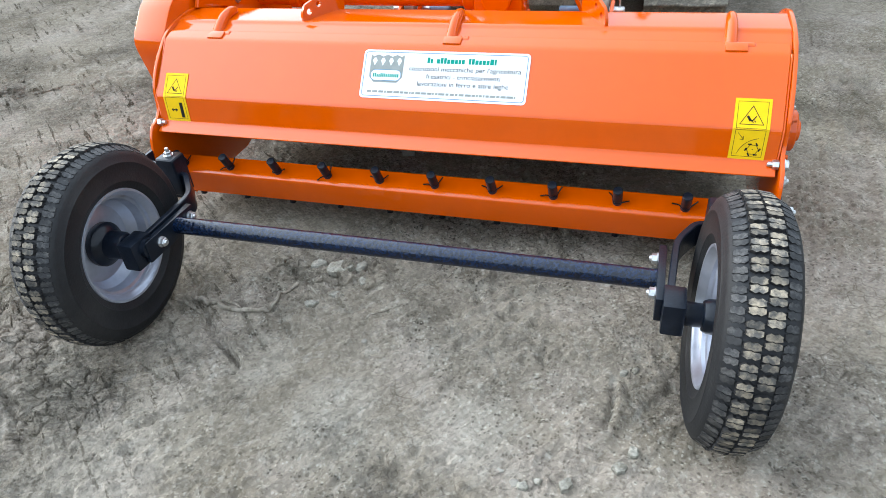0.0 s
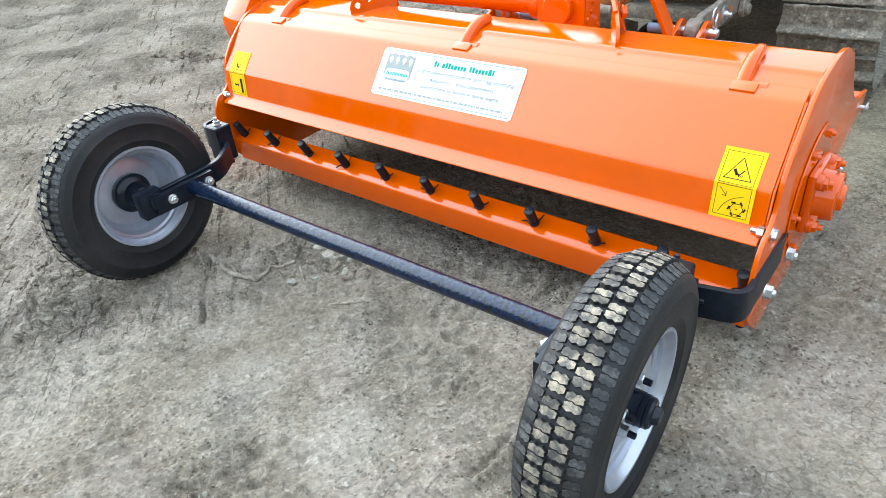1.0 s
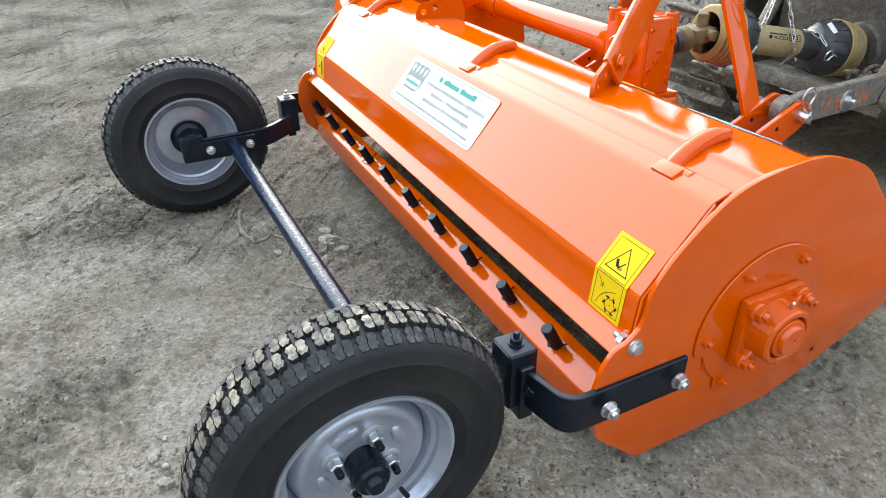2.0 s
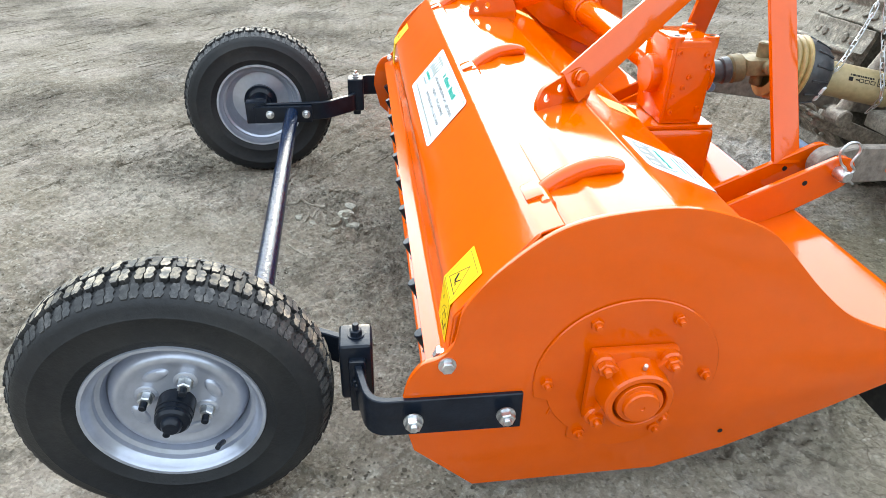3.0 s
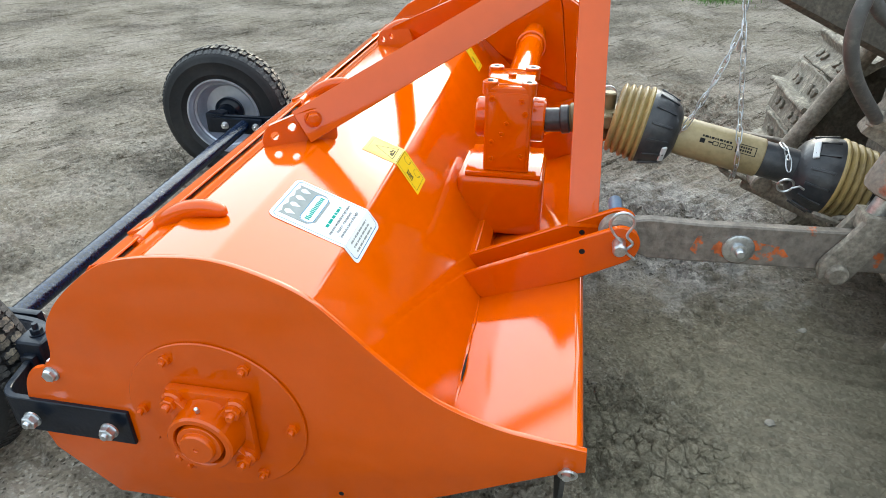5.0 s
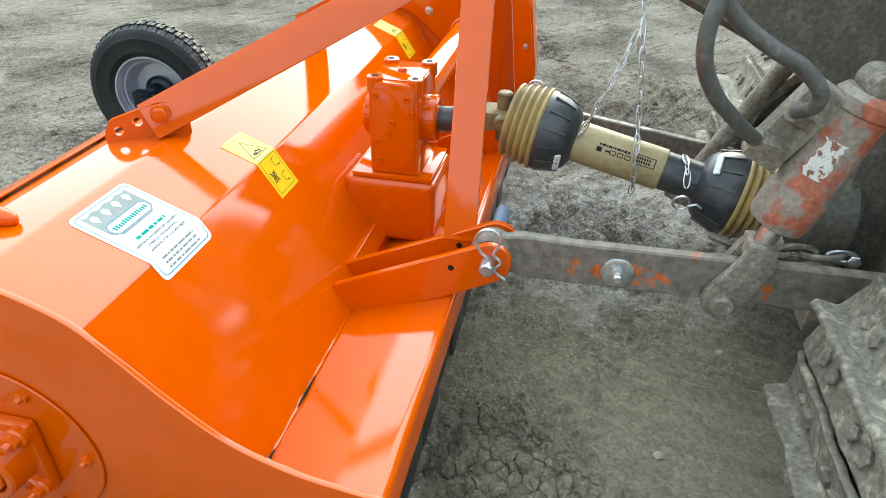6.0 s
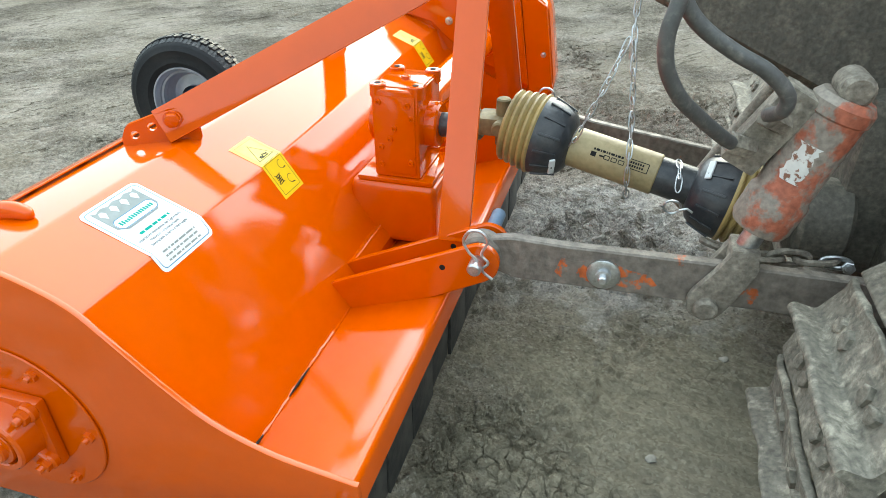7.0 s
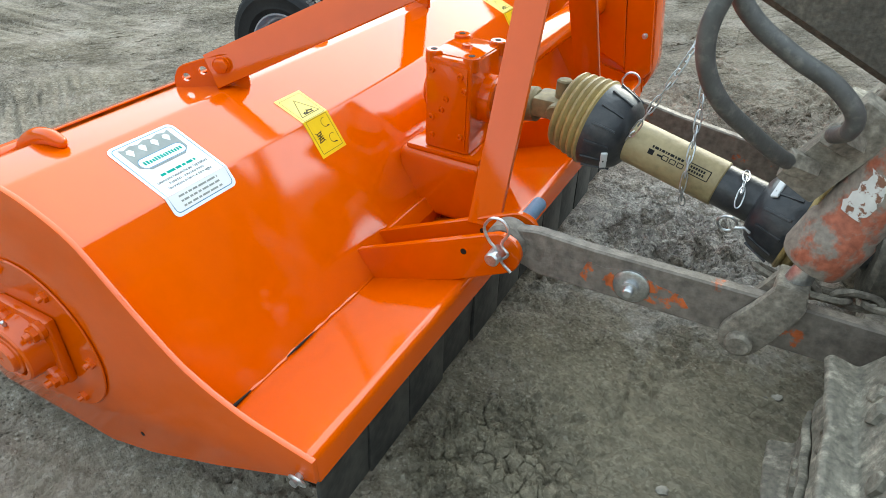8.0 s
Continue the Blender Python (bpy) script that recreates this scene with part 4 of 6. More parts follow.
again(cb, aim((-0.784, 0.570, 0.432), (1, 0, 0)) @ Matrix.Scale(0.7, 4))

# front curtain of rubber strips on a rod with end clip
strip_bm = None
n_st = 13
for i in range(n_st):
    w = 1.54 / n_st
    x = -0.77 + w * (i + 0.5)
    m = pose(x, 0.566, 0.262, rng.uniform(-2.5, 1.5), 0, rng.uniform(-0.7, 0.7))
    if strip_bm is None:
        strip_bm = part("curtain_strip", box(-w / 2 + 0.0006, w / 2 - 0.0006, -0.004, 0.004, -0.165, 0.006, 0.0015), CURTAIN, mower, "black rubber curtain strip", at=m)
    else:
        again(strip_bm, m)
part("curtain_rod", rod((-0.79, 0.566, 0.262), (0.815, 0.566, 0.262), 0.006, 10), ZINC, mower)
loop = [Vector((0.808 + 0.004 * math.sin(a), 0.568 + 0.012 * math.cos(a), 0.262 + 0.012 * math.sin(a))) for a in np.linspace(0, 2 * math.pi, 17)[:-1]]
part("rod_clip", pipe(loop, 0.0022, 8, True), ZINC, mower, "zinc ring clip on the curtain rod")

# ---- trailing wheels ----
def wheel_meshes():
    turn = pose(0, 0, 0, 0, 90, 0)
    wall = [(0.1275, 0.042), (0.135, 0.049), (0.146, 0.0535), (0.1495, 0.0565), (0.1515, 0.0565), (0.1545, 0.0555), (0.172, 0.0582), (0.188, 0.0585), (0.1905, 0.0598), (0.1925, 0.0598), (0.195, 0.0580), (0.2070, 0.0552), (0.2155, 0.0505), (0.2208, 0.0425), (0.2258, 0.0250)]
    bm = lathe([(r, -h) for r, h in wall] + [(0.2286, 0.0)] + [(r, h) for r, h in reversed(wall)], 84, True)
    tyre = moved(bm, turn)
    sides, crown = [bmesh.new(), bmesh.new()], bmesh.new()
    N = 45
    R = random.Random(9)
    # rows of six-sided blocks across the tread: place, half width, foot and top radius, lean
    rows = ((-0.0385, 0.0118, 0.2140, 0.2235, -27), (-0.0136, 0.0128, 0.2250, 0.2338, -5), (0.0136, 0.0128, 0.2250, 0.2338, 5), (0.0385, 0.0118, 0.2140, 0.2235, 27))
    for q, (h, W, r0, r1, lean) in enumerate(rows):
        to = crown if q in (1, 2) else sides[0 if q == 0 else 1]
        for i in range(N):
            a0 = 2 * math.pi * (i + 0.5 * (q % 2) + R.uniform(-0.03, 0.03)) / N
            L = 0.0136 * R.uniform(0.96, 1.03)
            # a notched hexagon, cut in two by a fine crooked slit
            half = [(-L, -0.46 * W), (-0.72 * L, -W), (-0.16 * L, -W), (-0.05 * L, -0.60 * W), (-0.10 * L, -0.14 * W), (0.06 * L, 0.20 * W), (-0.05 * L, 0.66 * W), (-0.14 * L, W), (-0.52 * L, 0.90 * W), (-0.70 * L, W), (-L, 0.42 * W), (-0.82 * L, -0.04 * W)]
            for sign in (1, -1):
                lo, mid, hi = [], [], []
                for s_, v_ in half:
                    s, v = s_ * sign, v_ * sign
                    for lst, r, k in ((lo, r0 - 0.002, 1.02), (mid, r1 - 0.0009, 0.99), (hi, r1, 0.94)):
                        a = a0 + (s + 0.45 * L * sign * (1 - k)) * 1.0 / r1 if k > 1 else a0 + (s * k - 0.5 * L * sign * (1 - k)) / r1
                        hh = v * k * math.cos(radians(lean))
                        rr = r - abs(math.sin(radians(lean))) * v * k * (1 if h > 0 else -1)
                        lst.append(to.verts.new((rr * math.cos(a), rr * math.sin(a), h + hh)))
                to.faces.new(hi).material_index = 1
                n_e = len(half)
                for ra, rb in ((lo, mid), (mid, hi)):
                    for j in range(n_e):
                        f = to.faces.new((ra[j], ra[(j + 1) % n_e], rb[(j + 1) % n_e], rb[j]))
                        f.material_index = 0
    tread = [moved(s, turn) for s in sides]
    crown = moved(crown, turn)
    inner = [(0.1335, -0.046), (0.1320, -0.050), (0.1270, -0.0495), (0.1235, -0.044), (0.1210, -0.037), (0.1165, -0.033), (0.1150, -0.026), (0.1085, -0.023), (0.1070, -0.014), (0.1040, -0.004), (0.1042, 0.008), (0.1068, 0.014), (0.1085, 0.022), (0.1150, 0.0255), (0.1165, 0.033), (0.1210, 0.037), (0.1235, 0.044), (0.1270, 0.0495), (0.1320, 0.050), (0.1335, 0.046)]
    outer = [(r + 0.0035, h * 0.94) for r, h in reversed(inner)]
    rim = lathe(inner + outer, 64, True)
    dish = [(0.1055, 0.000), (0.1020, 0.006), (0.0985, 0.016), (0.0935, 0.0235), (0.0880, 0.0262), (0.0820, 0.0258), (0.0760, 0.0232), (0.0700, 0.0215), (0.0240, 0.0215), (0.0240, 0.0180), (0.0700, 0.0180), (0.0820, 0.0220), (0.0900, 0.0220), (0.0960, 0.0140), (0.1055, -0.004)]
    join(rim, lathe(dish, 72, True))
    for i in range(4):      # long pressed panels between the nuts
        panel = moved(lathe([(0, 0.0262), (0.010, 0.0260), (0.0140, 0.0248), (0.0165, 0.0220), (0.0165, 0.0190), (0, 0.0190)], 24), Matrix.Diagonal((0.62, 1.25, 1, 1)))
        join(rim, moved(panel, Matrix.Rotation(radians(90 * i), 4, "Z") @ Matrix.Translation((0.060, 0, 0))))
        seat_ = moved(lathe([(0, 0.0240), (0.0145, 0.0240), (0.0175, 0.0220), (0.0175, 0.0190), (0, 0.0190)], 24), Matrix.Rotation(radians(45 + 90 * i), 4, "Z") @ Matrix.Translation((0.045, 0, 0)))
        join(rim, seat_)
    rim = moved(rim, turn)
    cap = [(0, 0.077), (0.011, 0.077), (0.014, 0.074), (0.0155, 0.067), (0.022, 0.066), (0.0255, 0.062), (0.0255, 0.057), (0.0245, 0.056), (0.0265, 0.055), (0.0265, 0.048), (0.0255, 0.047), (0.0275, 0.046), (0.0275, 0.020), (0, 0.020)]
    hub = moved(lathe(cap, 32), turn)
    drum = [(0, 0.018), (0.050, 0.018), (0.052, 0.014), (0.052, 0.002), (0.046, -0.006), (0.034, -0.012), (0.032, -0.044), (0.028, -0.052), (0.0225, -0.054), (0.0225, -0.112), (0, -0.112)]
    back = moved(lathe(drum, 32), turn)
    return tyre, tread, crown, rim, hub, back


tyre_bm, tread_bm, crown_bm, rim_bm, cap_bm, back_bm = wheel_meshes()
WR = Matrix.Translation((0.702, -0.616, 0.207)) @ pose(0, 0, 0, 0, 2.0, 1.9) @ pose(0, 0, 0, 20, 0, 0)
WL = Matrix.Translation((-0.647, -0.655, 0.218)) @ pose(0, 0, 0, 0, 0, 184.2) @ pose(0, 0, 0, 55, 0, 0)
tyre = part("tyre", tyre_bm, RUBBER, mower, "black pneumatic tyre with dusty block tread", at=WR)
treads = []
for bm in tread_bm:
    treads.append(part("shoulder_tread", bm, TREAD, tyre, "scuffed shoulder blocks", at=WR, smooth=30))
    treads[-1].data.materials.append(BLOCKTOP)
treads.append(part("crown_tread", crown_bm, TREAD, tyre, "tan dust on the tread's crown", at=WR, smooth=30))
treads[-1].data.materials.append(DUSTTOP)
for o in treads:
    tagged(o, kind="stuff")
rim = part("rim", rim_bm, SILVER, tyre, "silver painted pressed steel rim", at=WR)
hubcap = part("hub_cap", cap_bm, BLACK, tyre, "black grease cap", at=WR)
stub = part("stub_axle", back_bm, BLACK, tyre, at=WR)
tyre_left = again(tyre, WL, mower)
for o in (*treads, rim, hubcap, stub):
    again(o, WL, tyre_left)
nut_o = None
for i in range(4):
    a = radians(45 + 90 * i)
    loc = Matrix.Translation((0.024, 0.045 * math.cos(a), 0.045 * math.sin(a))) @ aim((0, 0, 0), (1, 0, 0), 20 * i)
    if nut_o is None:
        nut_o = part("wheel_nut", hexhead(0.0105, 0.012, 0.006, 0.012), ZINC, tyre, at=WR @ loc)
        tip_o = part("stud_tip", moved(rod((0, 0, 0.012), (0, 0, 0.027), 0.0055, 12, chamfer=0.001), Matrix()), BLACK, tyre, at=WR @ loc)
    else:
        again(nut_o, WR @ loc, tyre), again(tip_o, WR @ loc, tyre)
    again(nut_o, WL @ loc, tyre_left), again(tip_o, WL @ loc, tyre_left)
valve = part("valve", pipe([(0.028, 0.02, -0.104), (0.044, 0.022, -0.092), (0.055, 0.024, -0.086)], 0.0042, 10), BLACK, tyre, at=WR)
again(valve, WL, tyre_left)


def caster(sx, dy, dx):
    """The bracket, clamp and arm that carry one trailing wheel; dy: how far the arm swings back."""
    def s(bm):
        return mirrored(bm) if sx < 0 else bm
    # bracket: bolted along the side plate, then bent round inwards
    plan = fillet([(PX + 0.0065, -0.102), (PX + 0.0065, -0.330), (0.700, -0.352)], 0.034, 6)
    brk = part("wheel_bracket", s(strip(plan, -0.011, 0.188, 0.256, "z", 0.0015)), BLACK, mower, "bent black flat-bar wheel bracket")
    for y in (-0.264, -0.129):
        part("bracket_bolt", s(moved(hexhead(0.0125, 0.011, 0.005, 0.0145), aim((PX + 0.0178, y, 0.228), (1, 0, 0), 10))), ZINC, brk, "zinc-plated nut and bolt")
    # clamp with its upright pin
    cl = box(0.654, 0.712, -0.370, -0.318, 0.176, 0.284, 0.008, 3)
    box(0.664, 0.724, -0.356, -0.330, 0.160, 0.262, 0.005, bm=cl)
    clamp = part("pivot_clamp", s(cl), BLACK, mower, "black pivot clamp block")
    part("clamp_bolt", s(moved(hexhead(0.010, 0.009, 0.010, 0.013), aim((0.684, -0.343, 0.284), (0, 0, 1), 12))), ZINC if sx < 0 else BLACK, clamp)
    part("clamp_bolt", s(moved(hexhead(0.010, 0.009, 0.008), aim((0.724, -0.343, 0.225), (1, 0, 0), 12))), BLACK, clamp)
    # arm: from the clamp inwards, then back along the wheel's inner side
    plan = fillet([(0.665, -0.356), (0.640, -0.362), (0.572 + dx, -0.425 + dy * 0.5), (0.562 + dx, -0.640 + dy)], 0.030, 6)
    arm = part("wheel_arm", s(strip(plan, -0.014, 0.184, 0.240, "z", 0.002)), BLACK, mower, "bent black flat-bar wheel arm")
    box_y = -0.614 + dy
    part("axle_block", s(box(0.545 + dx, 0.585 + dx, box_y - 0.034, box_y + 0.030, 0.178, 0.246, 0.004)), BLACK, arm)
    part("tube_plate", s(box(0.532 + dx, 0.5475 + dx, box_y - 0.005, box_y + 0.172, 0.184, 0.236, 0.003)), BLACK, arm)
    for y in (box_y + 0.042, box_y + 0.154):
        part("arm_bolt", s(moved(hexhead(0.011, 0.010, 0.004, 0.013), aim((0.532 + dx, y, 0.212), (-1, 0, 0), 8))), ZINC, arm, "zinc-plated hexagon bolt")


caster(1, -0.002, 0.034)
caster(-1, -0.041, 0.0)
part("axle_tube", rod((-0.533, -0.546, 0.214), (0.567, -0.520, 0.204), 0.0205, 28), HAMMER, mower, "black hammer-finish cross tube")

# ---- stickers and name plate ----
def frame_on(o, u, v):
    """A pose with x along u and y along v at o; z stands off the surface."""
    u, v = Vector(u).normalized(), Vector(v)
    w = u.cross(v).normalized()
    v = w.cross(u)
    return Matrix.Translation(o) @ Matrix((u, v, w)).transposed().to_4x4()


def rounded(w, h, r, n=5):
    pts = []
    for cx, cy, a0 in ((w - r, r, -90), (w - r, h - r, 0), (r, h - r, 90), (r, r, 180)):
        for i in range(n + 1):
            a = radians(a0 + 90 * i / n)
            pts.append((cx + r * math.cos(a), cy + r * math.sin(a)))
    return pts


def sheet(pts, z0, z1, m):
    return moved(prism(pts, z0, z1, "z", 0), m)


def outline_band(pts, width, z0, z1, m, closed=True):
    """A thin printed line along a closed or open outline."""
    bm = bmesh.new()
    k = len(pts)
    c = Vector((sum(p[0] for p in pts) / k, sum(p[1] for p in pts) / k))
    inner = []
    for i in range(k):
        a, p, b = Vector(pts[i - 1]), Vector(pts[i]), Vector(pts[(i + 1) % k])
        d = (b - a).normalized()
        inner.append(p + Vector((-d.y, d.x)) * width)
    va = [bm.verts.new((p[0], p[1], z1)) for p in pts]
    vb = [bm.verts.new((p.x, p.y, z1)) for p in inner]
    for i in range(k if closed else k - 1):
        j = (i + 1) % k
        bm.faces.new((va[i], va[j], vb[j], vb[i]))
    return moved(bm, m)


def lettering(text, size, m, width=None):
    cu = bpy.data.curves.new("lettering", "FONT")
    cu.body, cu.size, cu.align_x = text, size, "CENTER"
    cu.extrude = 0.0001
    tmp = new("tmp_text", cu)
    me = bpy.data.meshes.new_from_object(tmp.evaluated_get(bpy.context.evaluated_depsgraph_get()))
    bpy.data.objects.remove(tmp)
    bm = bmesh.new()
    bm.from_mesh(me)
    bpy.data.meshes.remove(me)
    if width:
        xs_ = [v.co.x for v in bm.verts]
        k = width / (max(xs_) - min(xs_))
        moved(bm, Matrix.Diagonal((k, 1, 1, 1)))
    return moved(bm, m)


def dashes(x0, x1, y, h, m, seed, z=0.0009):
    """Writing too small to read: short bars."""
    R = random.Random(seed)
    bm = bmesh.new()
    x = x0
    while x < x1 - 0.002:
        w = min(R.uniform(0.004, 0.016), x1 - x)
        box(x, x + w, y, y + h, z - 0.0002, z, 0, bm=bm)
        x += w + R.uniform(0.0015, 0.003)
    return moved(bm, m)


def emblem(m, w, h, owner):
    """A grey shield with crown-like points over an oval name field."""
    pts = [(0, h * 0.55), (0, h), (w * 0.08, h * 0.93), (w * 0.22, h), (w * 0.36, h * 0.93), (w * 0.5, h), (w * 0.64, h * 0.93), (w * 0.78, h), (w * 0.92, h * 0.93), (w, h), (w, h * 0.55), (w, h * 0.2), (w * 0.85, 0), (w * 0.15, 0), (0, h * 0.2)]
    part("emblem", sheet(pts, 0.0004, 0.0007, m), GREY, owner, "grey crown-shaped emblem")
    for i in range(4):
        cx = w * (0.13 + 0.245 * i)
        d = [(cx - w * 0.07, h * 0.78), (cx - w * 0.03, h * 0.88), (cx + w * 0.03, h * 0.88), (cx + w * 0.07, h * 0.78), (cx, h * 0.60)]
        part("emblem_mark", sheet(d, 0.0007, 0.0010, m), WHITE, owner)
    field = [(x + w * 0.04, y + h * 0.06) for x, y in rounded(w * 0.92, h * 0.40, h * 0.18)]
    part("emblem_field", sheet(field, 0.0007, 0.0010, m), WHITE, owner)
    part("emblem_line", outline_band(field, 0.0012, 0.0010, 0.0012, m), BLUE, owner)
    bm = bmesh.new()
    R = random.Random(2)
    for i in range(14):
        x = w * (0.12 + 0.056 * i)
        box(x, x + w * 0.038, h * 0.19, h * (0.29 + 0.04 * R.random()), 0.0010, 0.0013, 0, bm=bm)
    part("emblem_bars", moved(bm, m), GREEN, owner)


UPV = Vector((0, 0.109, 0.130)).normalized()       # up along the flap's upper panel
# wide name plate on the flap
m = frame_on(Vector((-0.180, -0.1905, 0.4077)) + Vector((0, -0.766, 0.643)) * 0.0004, (1, 0, 0), UPV)
PW, PH = 0.420, 0.122
plate = part("name_plate", sheet(rounded(PW, PH, 0.010), 0.0, 0.0005, m), WHITE, mower, "white printed maker's plate with green heading")
part("plate_border", outline_band([(x + 0.005, y + 0.005) for x, y in rounded(PW - 0.010, PH - 0.010, 0.008)], 0.0014, 0.0006, 0.0008, m), BLUE, plate)
emblem(m @ Matrix.Translation((0.020, 0.040, 0.0002)), 0.088, 0.070, plate)
bm = bmesh.new()
for x0, x1 in ((0.168, 0.182), (0.192, 0.262), (0.272, 0.340)):
    x = x0
    while x < x1 - 0.003:
        w_ = rng.uniform(0.0050, 0.0092)
        box(x, min(x + w_, x1), 0.092, 0.1025 + rng.choice((0.0, 0.0, 0.0035)), 0.0007, 0.0009, 0, bm=bm)
        x += w_ + 0.0018
part("heading_bars", moved(bm, m), GREEN, plate, "green heading")
for txt, y, w in (("costruzioni meccaniche per l'agricoltura", 0.0725, 0.278), ("fresatrici - trinciasarmenti", 0.0540, 0.184), ("lavorazioni in ferro e altre leghe", 0.0355, 0.226)):
    part("lettering", lettering(txt, 0.0165, m @ Matrix.Translation((0.262, y, 0.0008)), w), INK, plate)
part("small_print", dashes(0.020, 0.395, 0.014, 0.0055, m, 5), GREY, plate)

# label folded over the hood's front edge
FU, FD = Vector((0, 0.130, -0.053)).normalized(), Vector((0, 0.138, -0.208)).normalized()
FOLD = Vector((0.644, 0.214, 0.491))
lm = frame_on(FOLD + Vector((0, 0.378, 0.926)) * 0.0004 - FU * 0.0, (-1, 0, 0), -FU)
LW = 0.126
up_len = 0.124
top_pts = [(x, y) for x, y in rounded(LW, up_len, 0.012) if y > up_len * 0.5]
label = part("maker_label", sheet([(0, 0), (LW, 0)] + top_pts, 0.0, 0.0004, lm), WHITE, mower, "white printed label folded over the hood edge")
ld = frame_on(FOLD + Vector((0, 0.833, 0.553)) * 0.0006, (-1, 0, 0), -FD)
low_pts = [(x, y - 0.034) for x, y in rounded(LW, 0.034, 0.010) if y < 0.017]
part("label_lower", sheet([(LW, 0)] + [(0, 0)] + low_pts[len(low_pts) // 2:] + low_pts[:len(low_pts) // 2], 0.0, 0.0004, ld), WHITE, label)
e_ = 0.005
bt = [(x + e_, y) for x, y in rounded(LW - 2 * e_, up_len - e_, 0.009)]
bt = [(LW - e_, 0.0)] + [p for p in bt if p[1] > up_len * 0.5] + [(e_, 0.0)]
part("label_border", outline_band([(bt[0][0], -0.0)] + bt[1:], 0.0013, 0.0005, 0.0007, lm, False), BLUE, label)
bl = [(x + e_, y - 0.034 + e_) for x, y in rounded(LW - 2 * e_, 0.034 - e_, 0.008)]
bl = [p for p in bl if p[1] < -0.012]
bl = [(e_, 0.0)] + bl[len(bl) // 2:] + bl[:len(bl) // 2] + [(LW - e_, 0.0)]
part("label_border", outline_band(bl, 0.0013, 0.0005, 0.0007, ld, False), BLUE, label)
emblem(lm @ Matrix.Translation((0.016, 0.056, 0.0002)), 0.094, 0.058, label)
part("heading_bars", dashes(0.030, 0.098, 0.0365, 0.0048, lm, 11), GREEN, label)
for txt, y, w in (("costruzioni meccaniche per l'agricoltura", 0.0265, 0.098), ("fresatrici - trinciasarmenti", 0.0180, 0.068), ("lavorazioni in ferro e altre leghe", 0.0095, 0.084)):
    part("lettering", lettering(txt, 0.0078, lm @ Matrix.Translation((LW / 2, y, 0.0006)), w), INK, label)
for i in range(3):
    part("small_print", dashes(0.022, 0.100, -0.008 - 0.0078 * i, 0.0030, ld, 30 + i), GREY, label)


def circle(cx, cy, r, a0=0.0, a1=360.0, n=24):
    """Points on an arc, angles in degrees."""
    closed = abs(a1 - a0) >= 360
    k = n if closed else n - 1
    return [(cx + r * math.cos(radians(a0 + (a1 - a0) * i / k)), cy + r * math.sin(radians(a0 + (a1 - a0) * i / k))) for i in range(n)]


